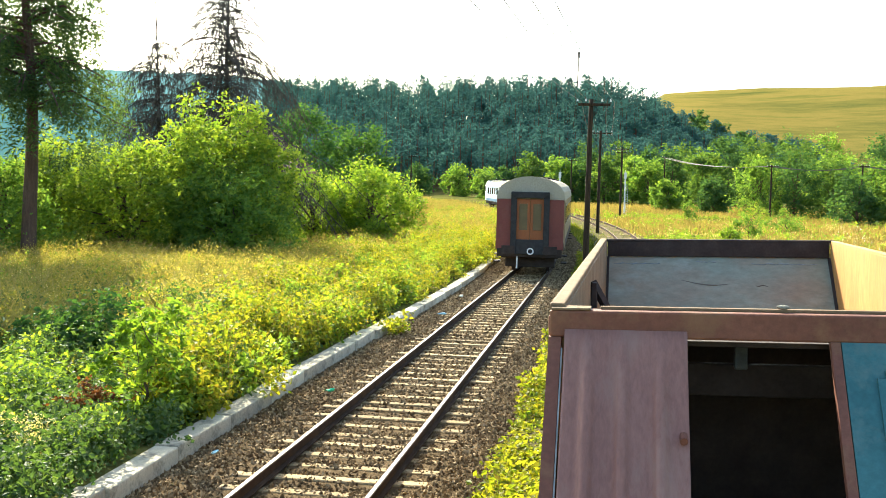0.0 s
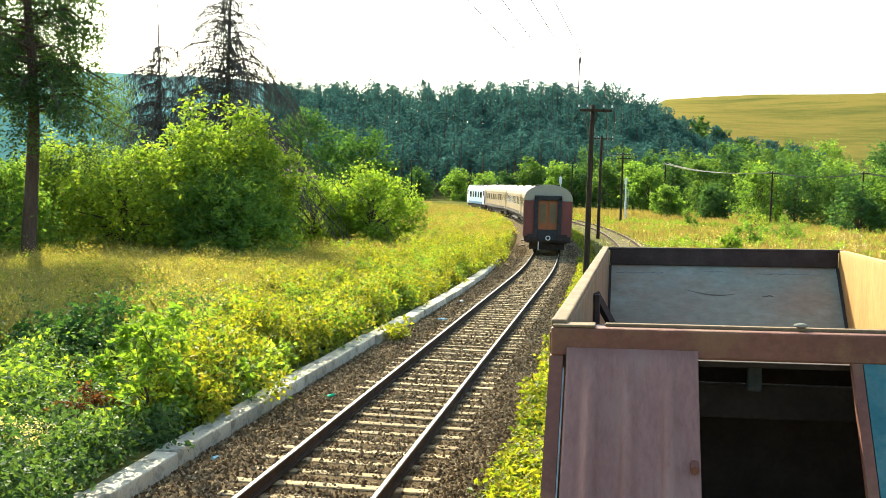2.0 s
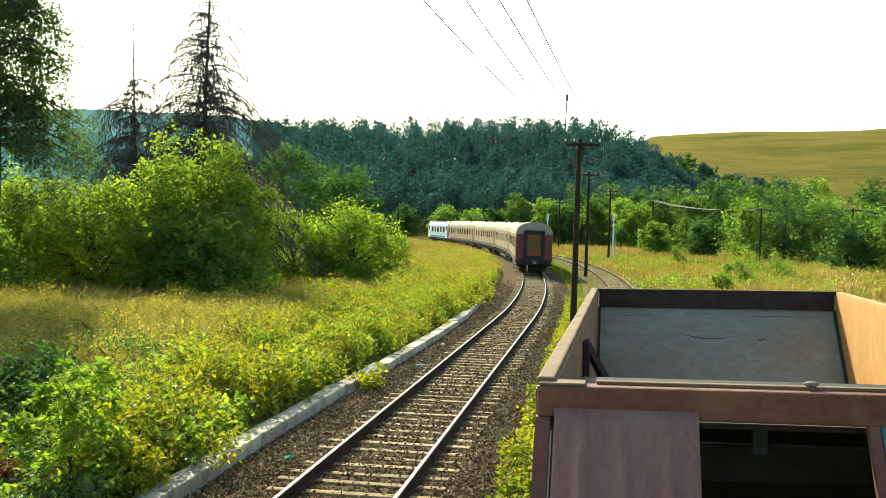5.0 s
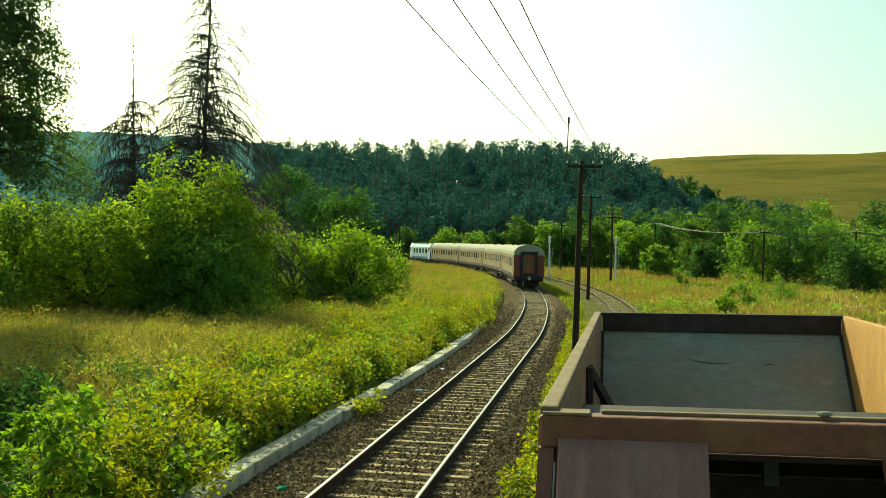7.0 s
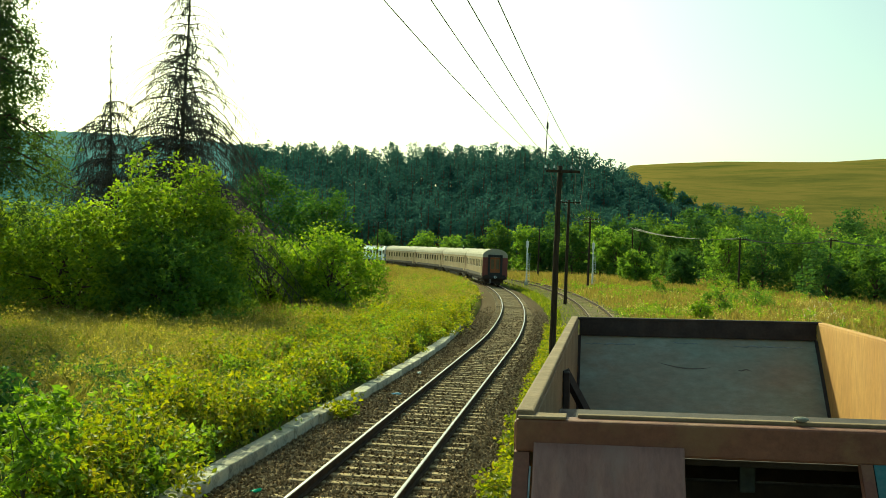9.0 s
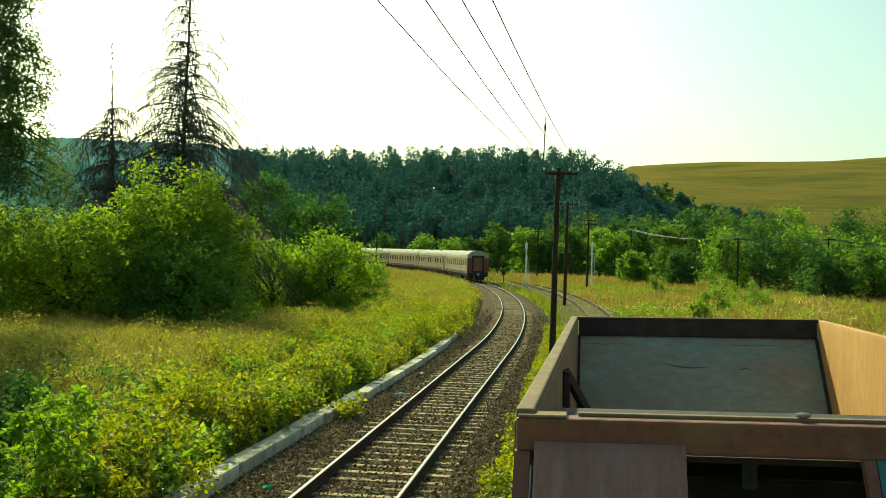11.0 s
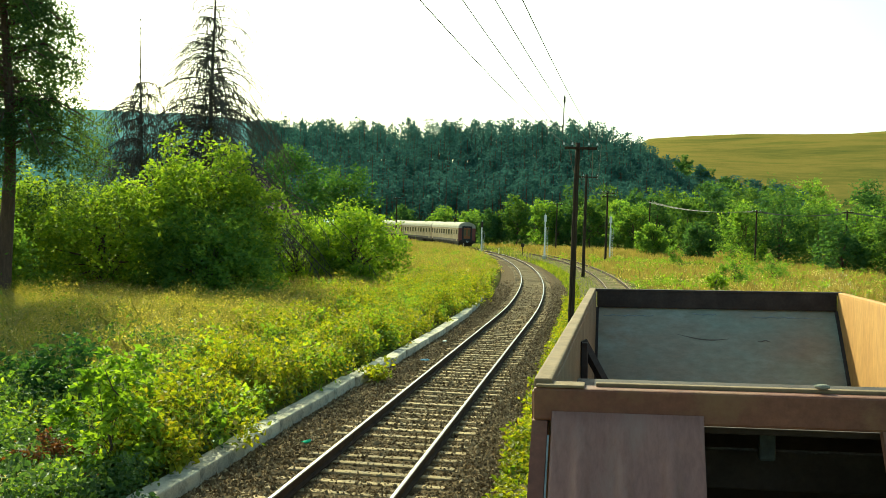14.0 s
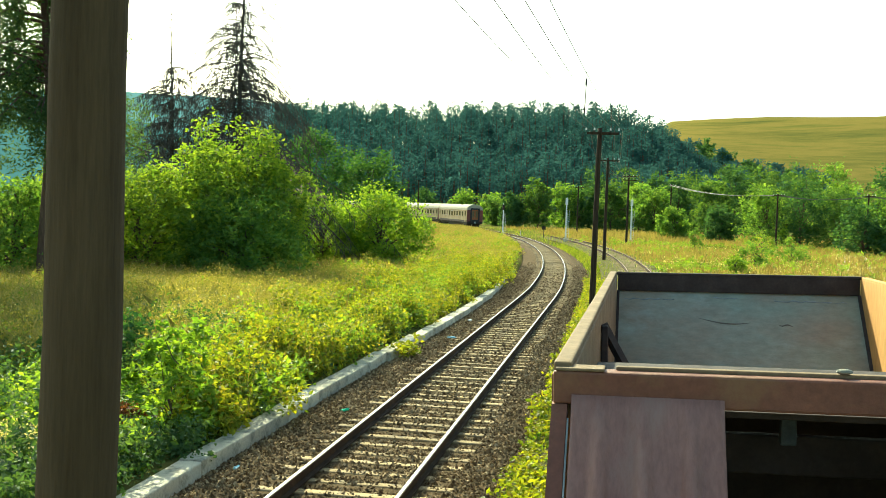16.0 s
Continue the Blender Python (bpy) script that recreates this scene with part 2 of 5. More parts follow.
PLASTIC_GREEN = surface("green_plastic", (0.03, 0.50, 0.22), (0.05, 0.6, 0.28), 6.0, 40.0, 0.35)
PLASTIC_BLUE = surface("blue_plastic", (0.25, 0.55, 0.70), (0.35, 0.65, 0.8), 6.0, 40.0, 0.35)
PLASTIC_WHITE = surface("white_plastic", (0.62, 0.66, 0.60), (0.75, 0.78, 0.72), 6.0, 40.0, 0.4)

# Distance haze painted as emission: the glowing tint stands in for the air.
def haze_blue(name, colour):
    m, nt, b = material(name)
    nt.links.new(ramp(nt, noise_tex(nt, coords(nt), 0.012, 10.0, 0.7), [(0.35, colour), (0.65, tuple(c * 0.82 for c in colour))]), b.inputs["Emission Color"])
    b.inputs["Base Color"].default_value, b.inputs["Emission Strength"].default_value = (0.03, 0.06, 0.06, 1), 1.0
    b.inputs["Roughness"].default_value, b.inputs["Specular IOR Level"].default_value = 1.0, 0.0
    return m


FAR_HAZE = haze_blue("far_hill_haze", (0.125, 0.235, 0.235))
NEAR_HAZE = haze_blue("middle_hill_haze", (0.062, 0.142, 0.138))

LEAF_YELLOW = foliage("leaf_yellow_green", [(0.076, 0.114, 0.017), (0.148, 0.188, 0.021), (0.225, 0.247, 0.028), (0.305, 0.292, 0.034), (0.138, 0.186, 0.021), (0.285, 0.232, 0.037)], 0.47)
LEAF_BRIGHT = foliage("leaf_bright_green", [(0.095, 0.185, 0.03), (0.16, 0.255, 0.038), (0.235, 0.32, 0.048)], 0.5)
LEAF_BUSH = foliage("leaf_bush", [(0.10, 0.175, 0.035), (0.16, 0.245, 0.045), (0.255, 0.32, 0.052)], 0.52)
LEAF_MID = foliage("leaf_mid", [(0.0784, 0.157, 0.0448), (0.118, 0.207, 0.056), (0.168, 0.252, 0.0627)], 0.52, 0.7, 0.15)
LEAF_DARK = foliage("leaf_dark", [(0.0375, 0.1, 0.035), (0.0625, 0.138, 0.045), (0.0875, 0.169, 0.05)], 0.33, 0.7, 0.15)
LEAF_NETTLE = foliage("leaf_nettle", [(0.046, 0.095, 0.037), (0.072, 0.132, 0.048), (0.108, 0.168, 0.058)], 0.38)
# far pine leaves, bluish because distance haze is painted into them
LEAF_FOREST_HAZE = foliage("leaf_forest_haze", [(0.064, 0.14, 0.13), (0.069, 0.148, 0.137), (0.075, 0.157, 0.143)], 0.3, 1.0, 0.0, (1.0, 1.1, 1.1))
GRASS_FLUFF = foliage("dry_herb", [(0.20, 0.19, 0.05), (0.30, 0.255, 0.085), (0.40, 0.33, 0.14), (0.24, 0.235, 0.055), (0.14, 0.155, 0.04)], 0.45, 0.8, 0.1)
LEAF_PINE = foliage("pine_needles", [(0.045, 0.085, 0.045), (0.065, 0.11, 0.055), (0.09, 0.135, 0.06)], 0.5, 0.7, 0.15)
LEAF_FAR = foliage("leaf_far", [(0.06, 0.125, 0.045), (0.085, 0.155, 0.05), (0.12, 0.185, 0.055)], 0.42, 0.8, 0.08)
LEAF_FAR_DARK = foliage("leaf_far_dark", [(0.045, 0.10, 0.05), (0.06, 0.125, 0.056), (0.08, 0.145, 0.058)], 0.4, 0.8, 0.08)
LEAF_RED = foliage("leaf_dry_red", [(0.10, 0.035, 0.02), (0.16, 0.06, 0.03), (0.12, 0.08, 0.03)], 0.35)
GRASS_GOLD = foliage("grass_gold", [(0.13, 0.145, 0.04), (0.235, 0.215, 0.085), (0.35, 0.30, 0.15), (0.15, 0.175, 0.04)], 0.38)
GRASS_GREEN = foliage("grass_green", [(0.088, 0.135, 0.022), (0.145, 0.19, 0.03), (0.215, 0.22, 0.05)], 0.45)
GRASS_RUST = foliage("grass_rust", [(0.21, 0.165, 0.08), (0.30, 0.23, 0.12), (0.20, 0.175, 0.07)], 0.35, 0.9, 0.05)
SEED_HEAD = foliage("seed_head", [(0.50, 0.42, 0.26), (0.62, 0.55, 0.38)], 0.4)


# ---- mesh helpers ----
def part(name, bm, mat, parent=None, label=""):
    me = bpy.data.meshes.new(name)
    bm.to_mesh(me)
    bm.free()
    me.materials.append(mat)
    ob = new(name, me)
    ob.parent = parent
    return tagged(ob, label)


def mesh_of(name, verts, faces, mat, parent=None, smooth=False):
    """One mesh from arrays; all faces have the same number of corners."""
    verts, faces = np.asarray(verts, np.float32), np.asarray(faces, np.int32)
    me = bpy.data.meshes.new(name)
    n, k = faces.shape
    me.vertices.add(len(verts))
    me.vertices.foreach_set("co", verts.ravel())
    me.loops.add(n * k)
    me.loops.foreach_set("vertex_index", faces.ravel())
    me.polygons.add(n)
    me.polygons.foreach_set("loop_start", np.arange(0, n * k, k, dtype=np.int32))
    me.polygons.foreach_set("use_smooth", np.full(n, smooth))
    me.materials.append(mat)
    me.update(calc_edges=True)
    ob = new(name, me)
    ob.parent = parent
    return ob


def empty(name, m=None):
    ob = new(name)
    ob.empty_display_size = 0.2
    if m is not None:
        ob.matrix_world = m
    return ob


def box(bm, centre, size, turn=(0, 0, 0), bevel=0.0):
    made = bmesh.ops.create_cube(bm, size=1.0)["verts"]
    if bevel:
        bmesh.ops.scale(bm, vec=size, verts=made)
        edges = list({e for v in made for e in v.link_edges})
        res = bmesh.ops.bevel(bm, geom=edges, offset=bevel, segments=2, affect="EDGES", profile=0.5)
        made = list({v for f in res["faces"] for v in f.verts} | {v for v in made if v.is_valid})
        bmesh.ops.transform(bm, matrix=pose(*centre, *turn), verts=made)
    else:
        bmesh.ops.transform(bm, matrix=pose(*centre, *turn) @ Matrix.Diagonal((*size, 1)), verts=made)
    return bm


def boxes(items, bevel=0.0):
    bm = bmesh.new()
    for it in items:
        box(bm, *it, bevel=bevel)
    return bm


def rod(bm, a, b, r0, r1=None, sides=8):
    a, b = Vector(a), Vector(b)
    d = b - a
    m = Matrix.Translation((a + b) / 2) @ d.to_track_quat("Z", "Y").to_matrix().to_4x4()
    bmesh.ops.create_cone(bm, cap_ends=True, segments=sides, radius1=r0, radius2=r0 if r1 is None else r1, depth=d.length, matrix=m)
    return bm


def hose(rings, sides):
    """One closed, round, upright body through rings of x, y, z, radius."""
    bm = bmesh.new()
    rows = [[bm.verts.new((x + rad * math.cos(2 * math.pi * k / sides), y + rad * math.sin(2 * math.pi * k / sides), z)) for k in range(sides)] for x, y, z, rad in rings]
    for low, high in zip(rows, rows[1:]):
        for k in range(sides):
            bm.faces.new((low[k], low[(k + 1) % sides], high[(k + 1) % sides], high[k])).smooth = True
    bm.faces.new(rows[0][::-1])
    bm.faces.new(rows[-1])
    return bm


def tubes(segments, sides=5):
    """Arrays for many tapered rods: rows of a, b, radius at a, radius at b."""
    seg = np.array([[*a, *b, ra, rb] for a, b, ra, rb in segments], float)
    a, b, ra, rb = seg[:, :3], seg[:, 3:6], seg[:, 6], seg[:, 7]
    d = b - a
    d /= np.linalg.norm(d, axis=1)[:, None] + 1e-9
    h = np.where(np.abs(d[:, 2:3]) > 0.9, [[1.0, 0, 0]], [[0, 0, 1.0]])
    u = np.cross(d, h)
    u /= np.linalg.norm(u, axis=1)[:, None]
    v = np.cross(d, u)
    ang = np.arange(sides) * 2 * np.pi / sides
    ring = np.cos(ang)[None, :, None] * u[:, None] + np.sin(ang)[None, :, None] * v[:, None]
    verts = np.concatenate([a[:, None] + ring * ra[:, None, None], b[:, None] + ring * rb[:, None, None]], 1)
    i = np.arange(sides)
    f = np.stack([i, (i + 1) % sides, sides + (i + 1) % sides, sides + i], 1)
    faces = f[None] + (np.arange(len(seg)) * 2 * sides)[:, None, None]
    return verts.reshape(-1, 3), faces.reshape(-1, 4)


def leaf_arrays(centres, size, upright=0.0, slim=0.55, outward=None):
    """Folded four-cornered leaves at the given places."""
    n = len(centres)
    size = np.broadcast_to(size, n)[:, None]
    a = rng.normal(size=(n, 3))
    a[:, 2] = a[:, 2] * 0.6 + upright
    a /= np.linalg.norm(a, axis=1)[:, None]
    nrm = rng.normal(size=(n, 3)) + (outward if outward is not None else [0, 0, 0.8])
    b = np.cross(nrm, a)
    b /= np.linalg.norm(b, axis=1)[:, None] + 1e-9
    c = np.cross(a, b)
    side = a * size * 0.45
    v = np.stack([centres, centres + side + b * size * slim * 0.5 + c * size * 0.12, centres + a * size, centres + side - b * size * slim * 0.5 + c * size * 0.12], 1)
    return v.reshape(-1, 3), np.arange(4 * n).reshape(n, 4)


def blade_arrays(feet, height, width, lean=0.3):
    """Grass blades: narrow, bent and pointed."""
    n = len(feet)
    height, width = np.broadcast_to(height, n)[:, None], np.broadcast_to(width, n)[:, None]
    ang = rng.uniform(0, 2 * np.pi, n)
    side = np.stack([np.cos(ang), np.sin(ang), 0 * ang], 1)
    tilt = rng.normal(size=(n, 3)) * lean
    tilt[:, 2] = 0
    up = np.array([[0, 0, 1.0]])
    mid = feet + (up * 0.55 + tilt * 0.35) * height
    tip = feet + (up * (1 - 0.25 * np.linalg.norm(tilt, axis=1)[:, None]) + tilt) * height
    v = np.stack([feet - side * width * 0.5, feet + side * width * 0.5, mid + side * width * 0.4, tip, mid - side * width * 0.4], 1)
    return v.reshape(-1, 3), np.arange(5 * n).reshape(n, 5)


# ---- the lie of the land ----
def step(a, b, v):
    s = np.clip((np.asarray(v, float) - a) / (b - a), 0, 1)
    return s * s * (3 - 2 * s)


CURVE_Y, CURVE_R = 42.0, 500.0
MAIN_X, SIDING_X = -3.25, 1.35


def grade(y):
    """The line climbs gently past the start of the bend."""
    return np.clip(np.asarray(y, float) - 50, 0, 210) * 0.009


def centre_line():
    """The main line's bend, stepped out: it tightens as it rounds the hill."""
    rows, x, y, a = [], MAIN_X, CURVE_Y, 0.0
    for i in range(1200):
        rows.append((CURVE_Y + 0.25 * i, x, y, a))
        r = 500.0 if y < 125 else 340.0
        a += 0.25 / r
        x -= 0.25 * math.sin(a)
        y += 0.25 * math.cos(a)
    return np.array(rows)


LINE = centre_line()


def main_at(s):
    """A place on the main track's centre line, s metres along it, and its heading to the left in radians."""
    if s <= CURVE_Y:
        return Vector((MAIN_X, s, float(grade(s)))), 0.0
    x, y, a = (float(np.interp(s, LINE[:, 0], LINE[:, k])) for k in (1, 2, 3))
    return Vector((x, y, float(grade(y)))), a


def siding_at(s):
    if s <= 60:
        return Vector((SIDING_X + min(max(s - 20, 0), 40) * 0.01, s, float(grade(s)))), 0.0
    a = (s - 60) / 400.0
    y = 60 + 400 * math.sin(a)
    return Vector((SIDING_X + 0.4 - 400 * (1 - math.cos(a)), y, float(grade(y)))), a


def bend(y):
    """How far the main line has swung to the left by y."""
    return MAIN_X - np.interp(np.asarray(y, float), LINE[:, 2], LINE[:, 1])


def land(x, y):
    """Height of the open ground."""
    x, y = np.asarray(x, float), np.asarray(y, float)
    u = x + bend(y)
    bed = np.where(u > -5.62, -0.42, -0.06) + 0.0 * x
    bed = bed + 0.30 * step(4.0, 9.0, u)
    z = grade(y) + bed * (1 - step(120, 200, y))
    ridge = 30 * step(285, 430, y) * (1 - step(0, 60, x - 0.05 * (y - 400))) * step(-215, -140, x)
    down = 77 * step(310, 830, y) * step(-60, 40, x) + 0.05 * np.clip(x - 50, 0, 500) * step(300, 820, y)
    z = z + np.maximum(ridge, down) + 1.2 * np.sin(x * 0.045 + y * 0.021) * step(320, 520, y)
    z = z + 0.12 * np.sin(x * 0.23 + 1) * np.sin(y * 0.17) * step(8, 16, np.abs(u + 1))
    return z


def build_ground():
    xs = np.unique(np.concatenate([np.linspace(-60, 60, 81), [-5.68, -5.56, 3.9], np.geomspace(60, 3500, 34), -np.geomspace(60, 3500, 34)]))
    ys = np.unique(np.concatenate([np.linspace(-60, 260, 108), np.geomspace(264, 4200, 70), -np.geomspace(60, 900, 10)]))
    u, y = np.meshgrid(xs, ys)
    x = u - bend(y) * (1 - step(60, 200, np.abs(u)))
    z = land(x, y)
    n, m = len(ys), len(xs)
    i = np.arange(n * m).reshape(n, m)
    faces = np.stack([i[:-1, :-1], i[:-1, 1:], i[1:, 1:], i[1:, :-1]], -1).reshape(-1, 4)
    ob = mesh_of("ground", np.stack([x, y, z], -1).reshape(-1, 3), faces, GROUND, smooth=True)
    tagged(ob, "rolling meadow and dry grass hills under summer sun", "ground", kind="structure")


def far_ridge(y, xs, zs, mat, label):
    """A wooded ridge in the distance, with an uneven skyline and some depth."""
    x = np.linspace(xs[0], xs[-1], 420)
    rough = np.array([noise.noise(Vector((q * 0.02, y, 0.5))) * 5 + noise.noise(Vector((q * 0.09, y, 2.5))) * 2.5 for q in x]) * y / 2600
    z = np.interp(x, xs, zs) + rough
    n = len(x)
    front, crest, back = ((x, np.full(n, y + dy), zz) for dy, zz in ((-60, np.full(n, -2.0)), (0, z), (200, np.full(n, -2.0))))
    v = np.concatenate([np.stack(r, 1) for r in (front, crest, back)])
    i = np.arange(n - 1)
    f = np.concatenate([np.stack([i + k * n, i + 1 + k * n, i + 1 + (k + 1) * n, i + (k + 1) * n], 1) for k in (0, 1)])
    tagged(mesh_of("backdrop", v, f, mat), label, "hills", kind="structure")


def sweep(name, at, profile, s0, s1, ds, mat, parent=None, closed=True):
    """A profile of (sideways, up) carried along a track."""
    ss = np.arange(s0, s1 + 0.01, ds)
    verts = []
    for s in ss:
        c, a = at(s)
        right = Vector((math.cos(a), math.sin(a), 0))
        verts += [tuple(c + right * p + Vector((0, 0, q))) for p, q in profile]
    k, n = len(profile), len(ss)
    faces = [(r * k + j, r * k + (j + 1) % k, (r + 1) * k + (j + 1) % k, (r + 1) * k + j) for r in range(n - 1) for j in range(k if closed else k - 1)]
    return mesh_of(name, verts, faces, mat, parent)


def build_track(at, s0, s1, name, label, sleepers, bed_mat, head_mat):
    bed = sweep("ballast_bed", at, [(-2.5, -0.26), (-1.75, -0.2), (1.7, -0.2), (2.5, -0.45)], s0, s1, 2.0, bed_mat, closed=False)
    tagged(bed, "bed of brown crushed stone ballast", "ballast", kind="structure")
    track = empty(name)
    tagged(track, label, "railway track", kind="structure")
    for side in (-1, 1):
        x = side * 0.7525
        web = [(x - 0.07, -0.165), (x - 0.07, -0.150), (x - 0.012, -0.135), (x - 0.012, -0.045), (x - 0.036, -0.034), (x - 0.036, -0.006), (x + 0.036, -0.006), (x + 0.036, -0.034), (x + 0.012, -0.045), (x + 0.012, -0.135), (x + 0.07, -0.150), (x + 0.07, -0.165)]
        rail = sweep("rail", at, web, s0, s1, 2.0, RAIL_SIDE, track)
        tagged(rail, "steel rail with rusty web")
        sweep("rail_head", at, [(x - 0.024, -0.006), (x - 0.024, -0.002), (x - 0.019, 0.0), (x + 0.019, 0.0), (x + 0.024, -0.002), (x + 0.024, -0.006)], s0, s1, 2.0, head_mat, rail)
    me = None
    for i in range(sleepers):
        s = s0 + 4 + i * 0.6
        c, a = at(s)
        if me is None:
            ob = part("sleeper", boxes([((0, 0, -0.26), (2.5, 0.19, 0.17))], 0.02), SLEEPER, track)
            me = ob.data
        else:
            ob = new("sleeper", me)
            ob.parent = track
        ob.matrix_basis = Matrix.Translation(c) @ pose(random.uniform(-0.03, 0.03), random.uniform(-0.02, 0.02), random.uniform(-0.012, 0.006), 0, random.uniform(-0.3, 0.3), math.degrees(a) + random.uniform(-0.8, 0.8))
    return track


def build_stones():
    """Loose ballast, densest where the line passes close by."""
    base = np.array([[1, 0, 0], [-1, 0, 0], [0, 1, 0], [0, -1, 0], [0, 0, 1], [0, 0, -1]], float)
    tri = np.array([[0, 2, 4], [2, 1, 4], [1, 3, 4], [3, 0, 4], [2, 0, 5], [1, 2, 5], [3, 1, 5], [0, 3, 5]])
    n = 84000
    s = 5 + 75 * rng.beta(0.85, 2.3, n)
    p = rng.uniform(-2.25, 2.5, n)
    size = rng.uniform(0.013, 0.034, n) * np.interp(s, [10, 45], [1.0, 1.55])
    z = np.interp(p, [-2.4, -1.75, 1.7, 2.5], [-0.25, -0.2, -0.2, -0.45]) + rng.uniform(-0.012, 0.018, n)
    keep = ~((np.abs(np.abs(p) - 0.7525) < 0.09))
    phase = np.abs(((s - 4 - 4) % 0.6) - 0.0)
    on = (np.minimum(phase, 0.6 - phase) < 0.085) & (np.abs(p) < 1.2)
    keep &= ~(on & (rng.random(n) < 0.8))
    s, p, size, z = s[keep], p[keep], size[keep], z[keep]
    n = len(s)
    x, y = MAIN_X + p - bend(s), s
    v = base[None] * size[:, None, None] * rng.uniform(0.55, 1.35, (n, 6, 1)) + rng.normal(size=(n, 6, 3)) * size[:, None, None] * 0.25
    v += np.stack([x, y, z + grade(y)], 1)[:, None]
    faces = tri[None] + (np.arange(n) * 6)[:, None, None]
    ob = mesh_of("ballast_stones", v.reshape(-1, 3), faces.reshape(-1, 3), STONE)
    tagged(ob, "loose brown and grey ballast stones between the sleepers", "ballast", kind="stuff")


KERB_Y, KERB_X = (-10, 10, 16, 22, 28, 36, 44, 52, 61, 72), (-2.2, -2.18, -2.24, -2.2, -2.08, -2.0, -2.12, -2.36, -2.6, -2.85)


def build_kerb():
    """Concrete blocks that hold the bank along the main track."""
    kerb = empty("kerb")
    tagged(kerb, "low weathered concrete kerb of cast blocks", "kerb", kind="structure")
    me = part("block", boxes([((0, 0, 0), (0.34, 1.975, 0.5))], 0.024), CONCRETE, kerb)
    s, first, ob = -8.0, True, me
    while s < 66:
        c, a = main_at(s)
        if not first:
            ob = new("block", me.data)
            ob.parent = kerb
        first = False
        right = Vector((math.cos(a), math.sin(a), 0))
        drift = float(np.interp(s, KERB_Y, KERB_X)) - 0.15 + random.uniform(-0.02, 0.02)
        ob.matrix_basis = Matrix.Translation(c + right * drift) @ pose(0, 0, -0.25 + random.uniform(-0.012, 0.012), random.uniform(-0.5, 0.5), random.uniform(-1, 1), math.degrees(a) + random.uniform(-0.7, 0.7))
        s += 2.0


# ---- vegetation ----
def cover(name, label, mat, feet, height, size, leaves, upright=0.2, facing=None, spread=0.10):
    """Low leafy growth: stems of leaves over the given feet, as one stuff."""
    n = len(feet)
    k = np.repeat(np.arange(n), leaves)
    tall = np.array([0.75 + 0.6 * noise.noise(Vector((q[0] * 0.55, q[1] * 0.4, 1.7))) + 0.45 * noise.noise(Vector((q[0] * 1.6, q[1] * 1.6, 4.1))) for q in feet])
    h = (height * np.clip(tall, 0.2, 1.6))[k]
    f = feet[k]
    lift = rng.beta(1.6, 1.1, len(k))
    c = f + np.stack([rng.normal(size=len(k)) * spread * (0.4 + h), rng.normal(size=len(k)) * spread * (0.4 + h), lift * h], 1)
    v, q = leaf_arrays(c, size * rng.uniform(0.55, 1.35, len(k)), upright, 0.62, facing)
    ob = mesh_of(name, v, q, mat)
    return tagged(ob, label, "undergrowth", kind="stuff")


def clumps(n, xr, yr, power, stems, spread, low, high):
    """Feet and heights of stems that stand together in clumps."""
    c = scatter(n, xr, yr, power)
    tall = rng.uniform(low, high, n) * rng.uniform(0.7, 1.0, n)
    k = np.repeat(np.arange(n), stems)
    off = rng.normal(size=(len(k), 2)) * spread
    p = c[k].copy()
    p[:, :2] += off
    return p, tall[k] * np.clip(1.15 - np.linalg.norm(off, axis=1) / spread * 0.3, 0.3, 1.1)


def scatter(n, xr, yr, power=1.0):
    """Feet on the land in a band that follows the bend of the line; power over 1 crowds them to the near end."""
    y = yr[0] + (yr[1] - yr[0]) * rng.random(n) ** power
    x = rng.uniform(xr[0], xr[1], n) - bend(y)
    return np.stack([x, y, land(x, y)], 1)


def thick(p, scale=0.25, cut=0.0, seed=0.0):
    """Keep the feet where a slow noise is high, so that growth is patchy."""
    keep = [noise.noise(Vector((q[0] * scale + seed, q[1] * scale, seed))) > cut for q in p]
    return p[np.array(keep)]


def grass(name, label, mat, feet, height, width, lean=0.3):
    h = height * rng.uniform(0.55, 1.25, len(feet))
    v, q = blade_arrays(feet, h, width * rng.uniform(0.7, 1.3, len(feet)), lean)
    return tagged(mesh_of(name, v, q, mat), label, "grass", kind="stuff")


